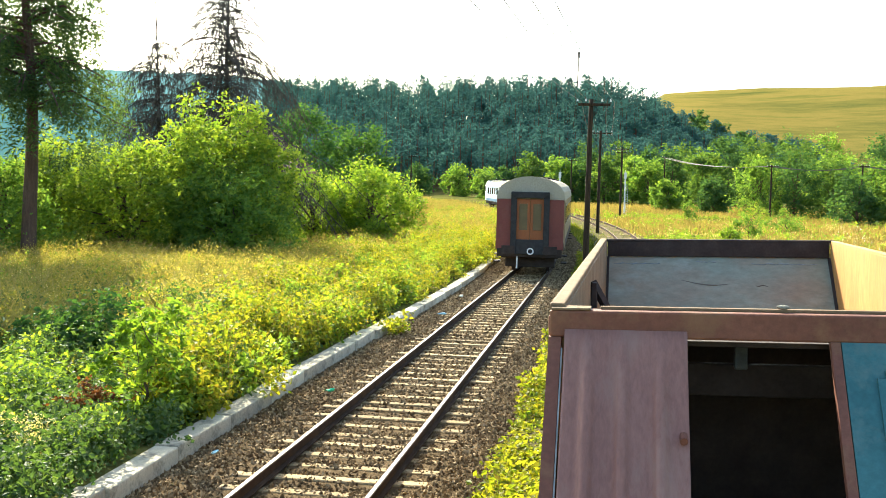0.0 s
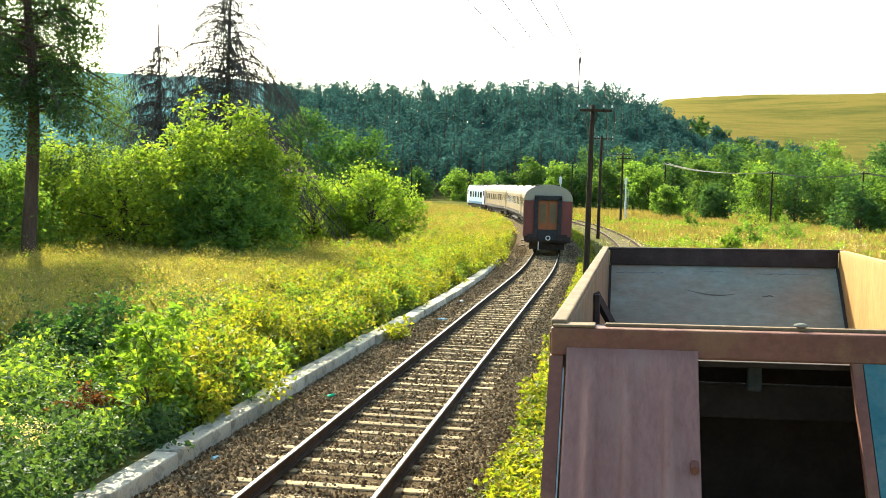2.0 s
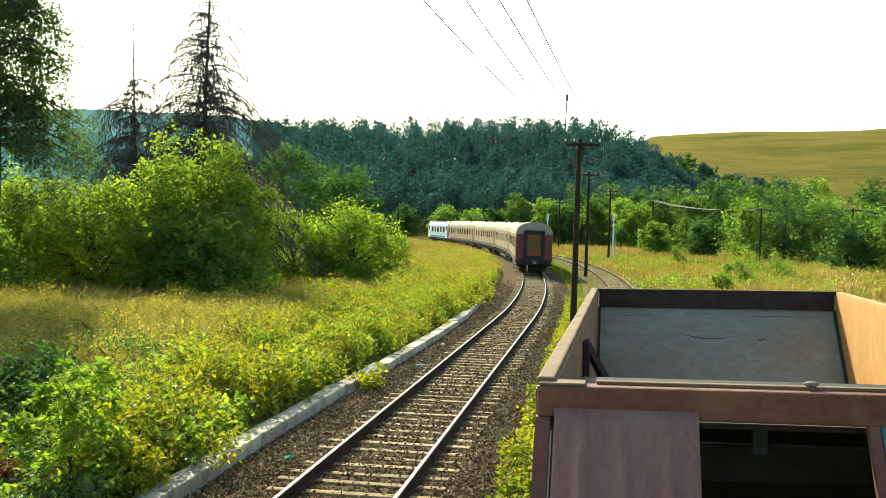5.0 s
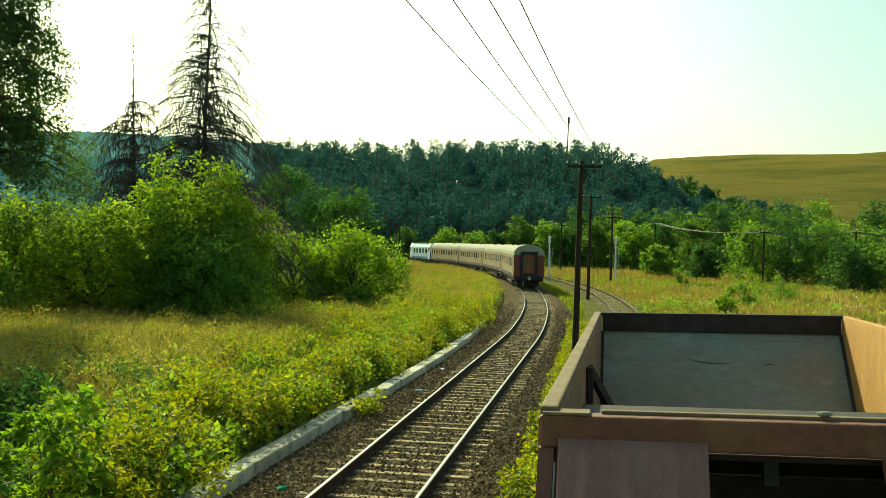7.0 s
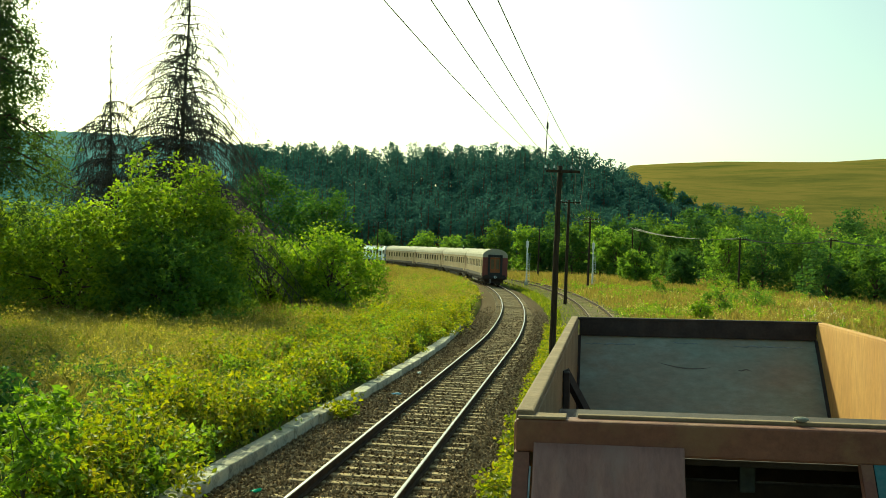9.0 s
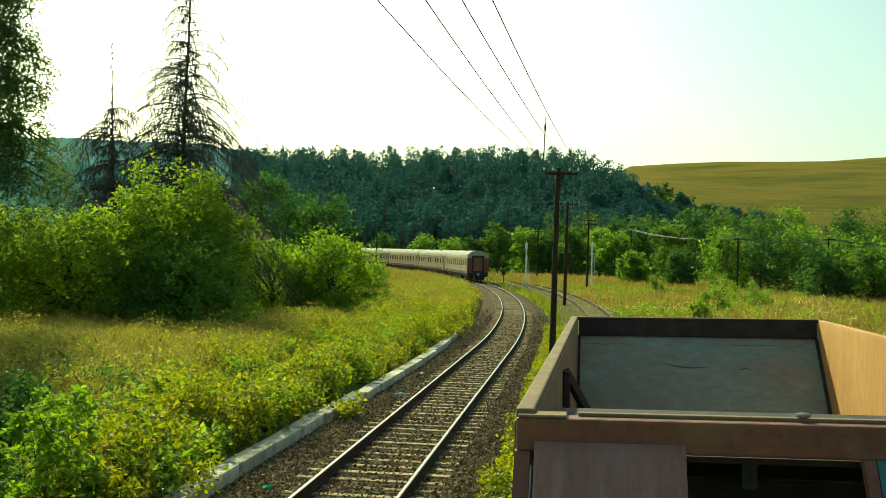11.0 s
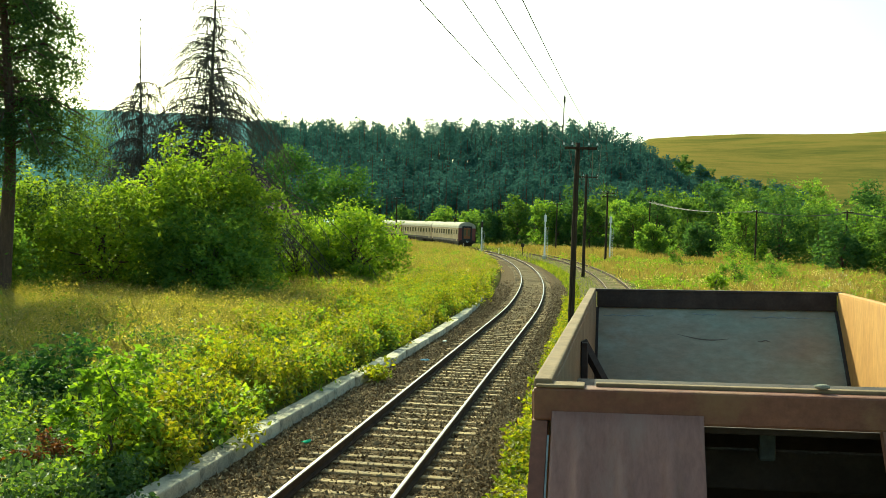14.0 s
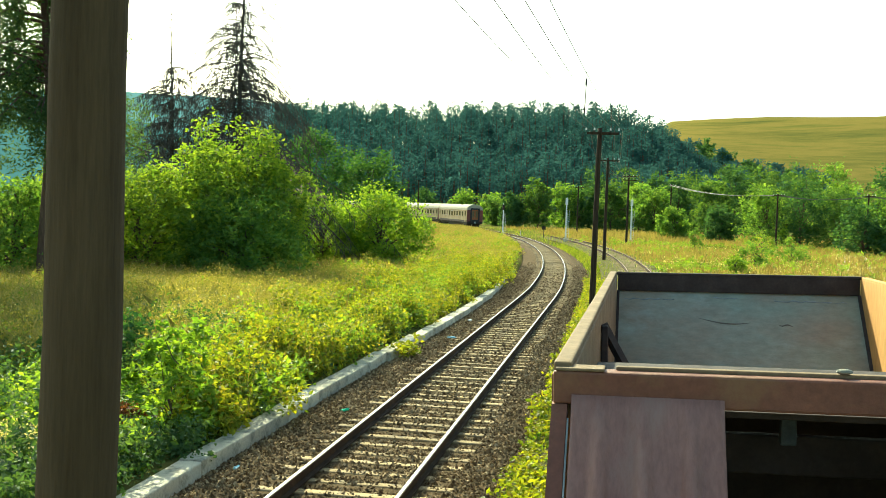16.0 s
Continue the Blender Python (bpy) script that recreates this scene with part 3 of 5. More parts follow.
def tree(name, label, x, y, height, radius, leaf_mat, leaf=0.16, leaves=5000, blobs=9, low=0.25, bark=BARK, trunk=0.16, seed=1, lobe=0.42, category="tree", squash=1.0, dense=1.0):
    """Trunk, limbs that reach into the crown's lobes, and a crown of clumped leaves."""
    r = np.random.default_rng(seed)
    z0 = float(land(x, y)) - 0.05
    top = empty(name, pose(x, y, z0))
    tagged(top, label, category)
    centres, segs = [], []
    for i in range(blobs):
        t = (i + 0.5) / blobs
        lift = low + (1 - low) * t
        wide = radius * math.sin(math.pi * min(0.97, 0.18 + 0.72 * t)) * 0.78
        a = i * 2.4 + r.uniform(-0.5, 0.5)
        c = np.array([math.cos(a) * wide * r.uniform(0.55, 1.05), math.sin(a) * wide * r.uniform(0.55, 1.05), height * lift * 0.9])
        centres.append((c, radius * lobe * r.uniform(0.75, 1.2)))
        root = np.array([r.normal() * 0.04, r.normal() * 0.04, c[2] * 0.45])
        mid = (root + c) / 2 + np.array([0, 0, 0.12 * height * (1 - t)])
        segs += [(root, mid, trunk * 0.45, trunk * 0.28), (mid, c, trunk * 0.28, trunk * 0.08)]
    steps = 6
    pts = [np.array([r.normal() * 0.05 * i, r.normal() * 0.05 * i, height * 0.85 * i / steps]) for i in range(steps + 1)]
    pts[0] = np.zeros(3)
    segs += [(pts[i], pts[i + 1], trunk * (1.25 - i / steps), trunk * (1.25 - (i + 1) / steps)) for i in range(steps)]
    v, f = tubes(segs, 7)
    mesh_of("trunk", v, f, bark, top, True)
    per = leaves // blobs
    allc, out = [], []
    for c, rad in centres:
        k = max(6, int(per / 26))
        d = r.normal(size=(k, 3))
        d /= np.linalg.norm(d, axis=1)[:, None]
        tuft = c + d * rad * r.uniform(0.45, 1.12, (k, 1)) * np.array([1, 1, 0.85 * squash])
        which = r.integers(0, k, per)
        p = tuft[which] + r.normal(size=(per, 3)) * rad * 0.17 / dense
        allc.append(p)
        out.append(d[which] * 1.1 + [0, 0, 0.5])
    p, o = np.concatenate(allc), np.concatenate(out)
    o = o[p[:, 2] > 0.05]
    p = p[p[:, 2] > 0.05]
    v, q = leaf_arrays(p, leaf * r.uniform(0.6, 1.35, len(p)), 0.0, 0.6, o)
    mesh_of("crown", v, q, leaf_mat, top)
    return top


def pine(name, label, x, y, height, seed=3):
    """An old pine: bare reddish trunk, ragged tiers with hanging tufts of needles."""
    r = np.random.default_rng(seed)
    z0 = float(land(x, y))
    top = empty(name, pose(x, y, z0))
    tagged(top, label, "tree")
    segs, tufts = [], []
    pts = [np.array([0.5 * math.sin(i * 0.5) * i / 12, 0.1 * i / 12, height * i / 12]) for i in range(13)]
    segs += [(pts[i], pts[i + 1], 0.32 - 0.022 * i, 0.32 - 0.022 * (i + 1)) for i in range(12)]
    for i in range(92):
        h = height * (0.36 + 0.62 * r.random() ** 0.85)
        reach = min(4.9, (1.2 - h / height) * 3.6 * r.uniform(0.5, 1.1) + 1.1)
        a = r.uniform(0, 2 * math.pi)
        d = np.array([math.cos(a), math.sin(a), 0])
        root = np.array([np.interp(h, [p[2] for p in pts], [p[0] for p in pts]), 0, h])
        m1 = root + d * reach * 0.5 + [0, 0, 0.25]
        end = root + d * reach - [0, 0, 0.35 * reach * r.uniform(0.2, 1.0)]
        segs += [(root, m1, 0.075, 0.045), (m1, end, 0.045, 0.015)]
        for t in np.linspace(0.35, 1.0, 7):
            c = (root * (1 - t) + end * t) + np.array([0, 0, 0.25 * math.sin(math.pi * t)])
            tufts += [c + r.normal(size=3) * 0.22 for _ in range(3)]
        for _ in range(9):
            tufts.append(end - d * reach * r.uniform(0, 0.5) + [r.normal() * 0.22, r.normal() * 0.22, -r.uniform(0.1, 1.9)])
    v, f = tubes(segs, 7)
    mesh_of("trunk", v, f, PINE_BARK, top, True)
    tufts = np.array(tufts)
    k = np.repeat(np.arange(len(tufts)), 20)
    p = tufts[k] + r.normal(size=(len(k), 3)) * [0.14, 0.14, 0.24]
    v, q = leaf_arrays(p, 0.2 * r.uniform(0.6, 1.3, len(p)), -0.5, 0.3)
    mesh_of("crown", v, q, LEAF_PINE, top)
    return top


def dead_spruce(name, label, x, y, height, spread, girth, seed, tiers=38, stems=1, bare=1.0):
    """A bare spruce: arched, drooping boughs hung with dead twigs."""
    r = np.random.default_rng(seed)
    top = empty(name, pose(x, y, float(land(x, y))))
    tagged(top, label, "tree")
    segs, fine = [], []
    for st in range(stems):
        off = np.array([-0.55 * st, 0.2 * st, 0])
        hh = height * (1 - 0.2 * st)
        pts = [off * (0.3 + 0.7 * i / 8) + np.array([0.04 * i * (1 if stems > 1 else -2.2), 0, hh * i / 8]) for i in range(9)]
        segs += [(pts[i], pts[i + 1], girth * (1 - 0.11 * i) * (1 - 0.55 * st), girth * (1 - 0.11 * (i + 1)) * (1 - 0.55 * st)) for i in range(8)]
        for i in range(tiers):
            t = (i + r.uniform(0, 1)) / tiers
            h = hh * (0.22 + 0.76 * t)
            ax = np.interp(h, [p[2] for p in pts], [p[0] for p in pts])
            for _ in range((6 if t < 0.6 else 4) if t < bare else 1):
                a = r.uniform(0, 2 * math.pi)
                reach = (1.15 if r.random() < 0.15 else 0.85) * (1.0 if t < bare else 0.22) * spread * ((1 - t) ** 0.9 + 0.08) * r.uniform(0.5, 1.0)
                d = np.array([math.cos(a), math.sin(a), 0])
                prev, last = np.array([ax, off[1], h]), None
                for j in range(1, 6):
                    u = j / 5
                    nxt = np.array([ax, off[1], h]) + d * reach * u + [0, 0, 0.34 * reach * u - 0.92 * reach * u * u]
                    fine.append((prev, nxt, 0.032 * (1.15 - u) * (1.1 - 0.6 * t) + 0.010, 0.032 * (1.0 - u) * (1.1 - 0.6 * t) + 0.009))
                    for _ in range(int(3.5 + 5 * (1 - t)) if t < bare else 1):
                        q = prev + (nxt - prev) * r.random()
                        fine.append((q, q + np.array([r.normal() * 0.13, r.normal() * 0.13, -r.uniform(0.12, 0.75)]) * (0.4 + 0.75 * (1 - t)), 0.015, 0.010))
                    prev = nxt
    v, f = tubes(segs, 8)
    mesh_of("trunk", v, f, DEAD_WOOD, top, True)
    v, f = tubes(fine, 3)
    mesh_of("bough", v, f, DEAD_WOOD, top)
    return top


def build_forest():
    """The pine wood on the ridge across the valley."""
    n = 1750
    y = rng.uniform(292, 450, n)
    x = -165 + 196 * rng.random(n) + 0.03 * (y - 400)
    keep = x > -0.325 * y - 6 * rng.random(n)
    x, y = x[keep], y[keep]
    n = len(x)
    z = land(x, y)
    h = (9 + 9.5 * rng.beta(1.3, 1.6, n)) * np.interp(x, [0, 34], [1, 0.6])
    edge = 150
    x = np.concatenate([x, 15 + 72 * rng.random(edge) ** 1.3])
    y = np.concatenate([y, rng.uniform(395, 480, edge)])
    h = np.concatenate([h, rng.uniform(10, 14, edge) * np.interp(x[n:], [18, 90], [1.2, 0.6])])
    n += edge
    z = land(x, y)
    segs = [((a, b, c), (a, b, c + k), 0.28, 0.08) for a, b, c, k in zip(x, y, z, h)]
    v, f = tubes(segs, 4)
    wood = empty("forest")
    tagged(wood, "dark pine wood covering the ridge", "forest", kind="stuff")
    tagged(mesh_of("trunks", v, f, PINE_BARK, wood), kind="stuff")
    per = 190
    k = np.repeat(np.arange(n), per)
    t = 0.25 + 0.75 * rng.beta(1.2, 1.0, len(k))
    rad = (0.3 + 2.3 * np.sin(np.pi * np.clip(0.12 + 0.84 * (t - 0.25) / 0.75, 0, 1))) * rng.uniform(0.5, 1.1, len(k))
    a = np.round(rng.uniform(0, 2 * np.pi, len(k)) * 1.3) / 1.3
    p = np.stack([x[k] + np.cos(a) * rad + rng.normal(size=len(k)) * 0.4, y[k] + np.sin(a) * rad, z[k] + h[k] * (0.04 + 0.98 * t)], 1)
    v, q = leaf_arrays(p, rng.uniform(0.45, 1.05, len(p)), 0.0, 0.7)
    tagged(mesh_of("crowns", v, q, LEAF_FOREST_HAZE, wood), kind="stuff")


# ---- railway things ----
def telegraph_pole(x, y, z, height, arms=1, r=0.12, label="tall tarred wooden telegraph pole with a crossarm", arm_w=1.3, turn=0.0, lean=0.0, wood=POLE_WOOD):
    top = empty("telegraph_pole", pose(x, y, z, 0, lean, turn))
    tagged(top, label, "telegraph pole", "telegraph poles along the line")
    rings = [(random.uniform(-0.012, 0.012), random.uniform(-0.012, 0.012), -0.3 + (height + 0.3) * i / 12, r * (1.12 - 0.03 * i)) for i in range(13)]
    bm = hose(rings, 18)
    part("post", bm, wood, top)
    for k in range(arms):
        z1 = height - 0.22 - 0.45 * k
        arm = part("crossarm", boxes([((0.1 * arm_w, -r - 0.03, z1), (arm_w, 0.09, 0.10))], 0.008), POLE_WOOD, top)
        for off in (-0.42, -0.16, 0.34, 0.6):
            bm = bmesh.new()
            px = off * arm_w
            rod(bm, (px, -r - 0.03, z1 + 0.04), (px, -r - 0.03, z1 + 0.14), 0.012, 0.012, 6)
            part("insulator_pin", bm, IRON, arm)
            bm = bmesh.new()
            rod(bm, (px, -r - 0.03, z1 + 0.12), (px, -r - 0.03, z1 + 0.17), 0.042, 0.036, 10)
            rod(bm, (px, -r - 0.03, z1 + 0.17), (px, -r - 0.03, z1 + 0.22), 0.03, 0.022, 10)
            part("insulator", bm, PORCELAIN, arm)
    return top


def wire(a, b, sag, r=0.012, label="thin sagging telegraph wire"):
    a, b = np.array(a, float), np.array(b, float)
    t = np.linspace(0, 1, 25)
    p = a + (b - a) * t[:, None]
    p[:, 2] -= 4 * sag * t * (1 - t)
    ang = np.arange(5) * 2 * np.pi / 5
    ring = np.stack([np.cos(ang) * r, 0 * ang, np.sin(ang) * r], 1)
    v = (p[:, None] + ring[None]).reshape(-1, 3)
    i, j = np.meshgrid(np.arange(24), np.arange(5), indexing="ij")
    f = np.stack([i * 5 + j, i * 5 + (j + 1) % 5, (i + 1) * 5 + (j + 1) % 5, (i + 1) * 5 + j], -1).reshape(-1, 4)
    tagged(mesh_of("wire", v, f, WIRE), label, "wire", "wires between the poles")


def signal_mast(x, y, z, height, label="white tubular railway signal mast"):
    top = empty("railway_signal", pose(x, y, z))
    tagged(top, label, "signal", "railway signals")
    bm = rod(bmesh.new(), (0, 0, 0), (0, 0, height), 0.09, 0.08, 12)
    part("mast", bm, WHITE, top)
    part("base", boxes([((0, 0, 0.2), (0.5, 0.5, 0.4))], 0.03), CONCRETE, top)
    part("ladder", boxes([((0.15, 0, height * 0.45), (0.03, 0.03, height * 0.8)), ((0.36, 0, height * 0.45), (0.03, 0.03, height * 0.8))] + [((0.255, 0, 0.4 + 0.3 * i), (0.2, 0.025, 0.025)) for i in range(int(height * 2.6))]), WHITE, top)
    head = part("signal_head", boxes([((0, 0, height + 0.35), (0.32, 0.22, 0.8))], 0.03), DARK_STEEL if height < 4 else WHITE, top)
    part("finial", rod(bmesh.new(), (0, 0, height + 0.75), (0, 0, height + 1.05), 0.03, 0.01, 8), WHITE, head)


def build_wagon():
    """The open wagon on the siding; its frame stands at the rim's corner nearest the eye, on the side of the main track."""
    w = empty("open_wagon")
    tagged(w, "rusty open-topped hopper wagon with missing end panels", "railway wagon")
    W, L, D = 3.0, 8.84, 1.75
    t = 0.06
    # like walls on both sides; shade and sun are painted as two rusts
    rim = part("side_wall", boxes([((0, L / 2, -D / 2), (t, L, D))], 0.006), BROWN_SHADED_RUST, w, "rusty side wall with its shade painted brown")
    part("top_rail", boxes([((-0.02, L / 2, 0.012), (0.085, L + 0.05, 0.05))], 0.012), BROWN_SHADED_RUST, rim)
    wall = part("side_wall", boxes([((W, L / 2, -D / 2), (t, L, D))], 0.006), SUNLIT_RUST, w, "rusty side wall with its sunlight painted orange")
    part("top_rail", boxes([((W + 0.015, L / 2, 0.008), (0.085, L + 0.05, 0.035))], 0.01), SUNLIT_RUST, wall)
    for i in range(6):
        for x0 in (-0.07, W + 0.07):
            part("side_post", boxes([((x0, 0.6 + i * 1.52, -D / 2 - 0.05), (0.09, 0.12, D - 0.1))], 0.01), RUST_RED, w)
    far = part("end_wall", raked([((W / 2, L + 0.025, -0.1 - D / 2), (W - t - 0.01, 0.05, D - 0.2))], 1.0, -0.2), GREY_INNER, w, "dented grey-brown sloping inner end wall")
    # top band in a dark colour that paints the rim lip's shade
    part("end_band_shade", boxes([((W / 2, L - 0.015, -0.10), (W - t - 0.02, 0.06, 0.205))], 0.01), DARK_STEEL, far, "top band with the rim lip's shade painted dark")
    part("top_rail", boxes([((W / 2, L, 0.012), (W + 0.06, 0.10, 0.04))], 0.012), DARK_STEEL, far)
    rnd = random.Random(4)
    part("dent", ridge([(1.02 + 0.045 * i, -0.50 - 0.06 * math.sin(i / 14 * 2.4), 0.002 + 0.007 * math.sin(math.pi * i / 14)) for i in range(15)], L), DENT_GREY, far)
    part("dent", ridge([(1.98 + 0.02 * i, -0.56 - 0.008 * math.sin(i), 0.003 + 0.007 * math.sin(math.pi * i / 8)) for i in range(9)], L), DENT_GREY, far)
    for x1, z1, wd in ((0.12, -0.30, 0.62), (1.22, -0.27, 0.3), (1.95, -0.29, 0.85)):
        part("scuff", ridge([(x1 + wd * i / 16, z1 + rnd.uniform(-0.008, 0.008), 0.003 + 0.009 * rnd.random()) for i in range(17)], L), SCUFF, far, "pale scuffed streak")
    for x0 in (0.045, W - 0.045):
        part("corner_angle", raked([((x0, L - 0.02, -0.1 - D / 2), (0.035, 0.07, D - 0.2))], 1.0, -0.2), DARK_STEEL, w)
    # cross braces inside
    for x0, s in ((0.04, 1), (W - 0.04, -1)):
        g = empty("brace")
        g.parent = w
        bm = bmesh.new()
        a, b, c = (x0, 3.4, -0.12), (x0, 3.4, -1.25), (x0 + s * 0.62, 3.4, -1.25)
        rod(bm, a, c, 0.04, 0.04, 4)
        part("strut", bm, DARK_STEEL, g)
        part("plate", boxes([((x0 + s * 0.02, 3.4, -0.7), (0.05, 0.16, 1.15))], 0.008), DARK_STEEL, g)
    floor = part("floor", boxes([((W / 2, L / 2, -D), (W - 0.1, L - 0.1, 0.06))], 0.01), DARK_STEEL, w)
    # end toward the eye
    head = part("header_beam", boxes([((W / 2, 0, -0.075), (W + 0.12, 0.13, 0.15))], 0.012), RUST_RED, w, "red-brown header beam")
    part("rim_strip", boxes([((W / 2 + 0.10, 0.04, 0.008), (W - 0.24, 0.045, 0.018))], 0.005), BROWN_SHADED_RUST, head)
    part("corner_plate", boxes([((0.06, 0.0, 0.008), (0.22, 0.134, 0.014))], 0.005), BROWN_SHADED_RUST, head)
    for bx, by in ((1.21, 0.02), (2.02, 0.02), (2.72, 0.03)):
        bm = bmesh.new()
        bmesh.ops.create_uvsphere(bm, u_segments=10, v_segments=6, radius=0.024, matrix=pose(bx, by, 0.03) @ Matrix.Diagonal((1.5, 1, 0.55, 1)))
        part("bolt", bm, GREY_INNER, head)
    LEAN = 0.8
    bm = bmesh.new()
    rows = []
    for j in range(15):
        z = -0.105 - 1.66 * j / 14
        soft = min(1.0, j / 2.0)
        rows.append([bm.verts.new((0.025 + 0.67 * i / 48, -0.075 + LEAN * min(0.0, z + 0.145) - 0.055 * soft * sum(math.exp(-((i / 48 - c) / 0.05) ** 4) for c in (0.2, 0.48, 0.78)), z)) for i in range(49)])
    for ra, rb in zip(rows, rows[1:]):
        for i in range(48):
            bm.faces.new((ra[i], rb[i], rb[i + 1], ra[i + 1])).smooth = True
    rim_edges = [e for e in bm.edges if e.is_boundary]
    for v in {v for e in bmesh.ops.extrude_edge_only(bm, edges=rim_edges)["geom"] if isinstance(e, bmesh.types.BMEdge) for v in e.verts if e.is_boundary}:
        v.co.y += 0.03
    panel = part("end_panel", bm, MAUVE, w, "faded mauve ribbed end panel")
    bm = rod(bmesh.new(), (0.665, -0.49, -0.62), (0.665, -0.43, -0.60), 0.022, 0.022, 8)
    part("catch", bm, RUST_RED, panel)
    part("corner_post", raked([((-0.03, -0.012, -0.96), (0.07, 0.10, 1.62))], LEAN, -0.145), RUST_RED, w)
    part("corner_post", raked([((W, -0.012, -0.96), (0.11, 0.10, 1.62))], LEAN, -0.145), RUST_RED, w)
    part("corner_edge", raked([((0.012, -0.066, -0.98), (0.008, 0.008, 1.55))], LEAN, -0.145), SCUFF, w)
    # cheeks that close the sides of the sloping end
    for x0 in (-0.035, W):
        bm = bmesh.new()
        near_side, far_side = ([bm.verts.new((x0 + dx, y, z)) for y, z in ((-0.03, -0.16), (-1.30, -1.76), (0.03, -1.76))] for dx in (-0.02, 0.02))
        bm.faces.new(near_side)
        bm.faces.new(far_side[::-1])
        for k in range(3):
            bm.faces.new((near_side[k], far_side[k], far_side[(k + 1) % 3], near_side[(k + 1) % 3]))
        part("side_cheek", bm, RUST_RED, w)
    # what shows through the open bay, its shade put into dark colours
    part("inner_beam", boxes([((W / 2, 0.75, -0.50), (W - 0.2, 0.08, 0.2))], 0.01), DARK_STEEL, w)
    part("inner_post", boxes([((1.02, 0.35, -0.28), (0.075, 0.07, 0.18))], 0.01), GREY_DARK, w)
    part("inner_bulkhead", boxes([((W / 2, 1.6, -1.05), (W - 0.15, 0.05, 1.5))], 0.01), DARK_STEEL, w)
    # sheet added over the bay to keep the sky's light out
    part("bay_light_cover", boxes([((W / 2, 0.85, -0.19), (W - 0.15, 1.55, 0.03))], 0.005), DARK_STEEL, w)
    part("jamb", raked([((1.47, -0.04, -0.965), (0.05, 0.07, 1.64))], LEAN, -0.145), RUST_RED, w)
    door = part("end_door", raked([((2.10, -0.05, -0.965), (1.2, 0.04, 1.64))], LEAN, -0.145), TEAL, w, "faded teal steel end door")
    part("frame_rail", raked([((2.20, -0.078, -0.29), (1.0, 0.025, 0.04))], LEAN, -0.145), TEAL, door)
    part("frame_rail", raked([((1.68, -0.078, -1.02), (0.05, 0.025, 1.42))], LEAN, -0.145), TEAL, door)
    part("frame_rail", raked([((2.58, -0.078, -1.02), (0.05, 0.025, 1.42))], LEAN, -0.145), TEAL, door)
    # underframe and wheels
    part("underframe", boxes([((W / 2, L / 2, -1.9), (2.3, L + 0.6, 0.26))], 0.02), DARK_STEEL, w)
    part("end_sill", boxes([((W / 2, -0.12, -1.86), (2.7, 0.18, 0.3))], 0.02), RUST_RED, w)
    for y0 in (1.6, L - 1.6):
        axle = part("wheelset", rod(bmesh.new(), (W / 2 - 0.95, y0, -2.33), (W / 2 + 0.95, y0, -2.33), 0.08, 0.08, 10), DARK_STEEL, w)
        for x0 in (-0.75, 0.75):
            part("wheel", rod(bmesh.new(), (W / 2 + x0 - 0.065, y0, -2.33), (W / 2 + x0 + 0.065, y0, -2.33), 0.46, 0.46, 24), DARK_STEEL, axle)
    return w


def raked(items, slope, top, bevel=0.0):
    """Boxes that lean toward the eye below the height top."""
    bm = boxes(items, bevel)
    for v in list(bm.verts):
        v.co.y -= max(0.0, top - v.co.z) * slope
    return bm


def ridge(spine, y_top):
    """A low welt along a line of (x, z, radius) on the sloping end wall."""
    bm = bmesh.new()
    rows = []
    for x, z, rad in spine:
        y = y_top - max(0.0, -0.2 - z) - 0.002
        rows.append([bm.verts.new((x, y - rad * 0.7 * math.cos(q) + rad * 0.7 * math.sin(q), z + rad * 0.7 * math.cos(q) + rad * 0.7 * math.sin(q))) for q in (-1.6, -0.8, 0, 0.8, 1.6)])
    for ra, rb in zip(rows, rows[1:]):
        for k in range(4):
            bm.faces.new((ra[k], ra[k + 1], rb[k + 1], rb[k])).smooth = True
    return bm


def shell(length, profile, name, mat, parent, label=""):
    """A closed body: a cross-section of (x, z) carried from y = 0 to length."""
    bm = bmesh.new()
    rings = [[bm.verts.new((x, y, z)) for x, z in profile] for y in (0, length)]
    k = len(profile)
    for j in range(k):
        f = bm.faces.new((rings[0][j], rings[0][(j + 1) % k], rings[1][(j + 1) % k], rings[1][j]))
        f.smooth = False
    bm.faces.new(rings[0])
    bm.faces.new(rings[1][::-1])
    bmesh.ops.recalc_face_normals(bm, faces=bm.faces)
    return part(name, bm, mat, parent, label)


def bogie(parent, y0):
    b = part("bogie", boxes([((-0.98, y0, 0.55), (0.16, 3.2, 0.3)), ((0.98, y0, 0.55), (0.16, 3.2, 0.3)), ((0, y0, 0.6), (2.0, 0.5, 0.28))], 0.03), DARK_STEEL, parent)
    for dy in (-1.25, 1.25):
        for x0 in (-0.75, 0.75):
            part("wheel", rod(bmesh.new(), (x0 - 0.065, y0 + dy, 0.46), (x0 + 0.065, y0 + dy, 0.46), 0.46, 0.46, 20), DARK_STEEL, b)


COACH_L, COACH_GAP = 24.0, 24.55


def roof_line(half, eaves, crest, n=12):
    return [(half * math.cos(math.pi * i / n), eaves + (crest - eaves) * math.sin(math.pi * i / n) ** 0.8) for i in range(n + 1)]


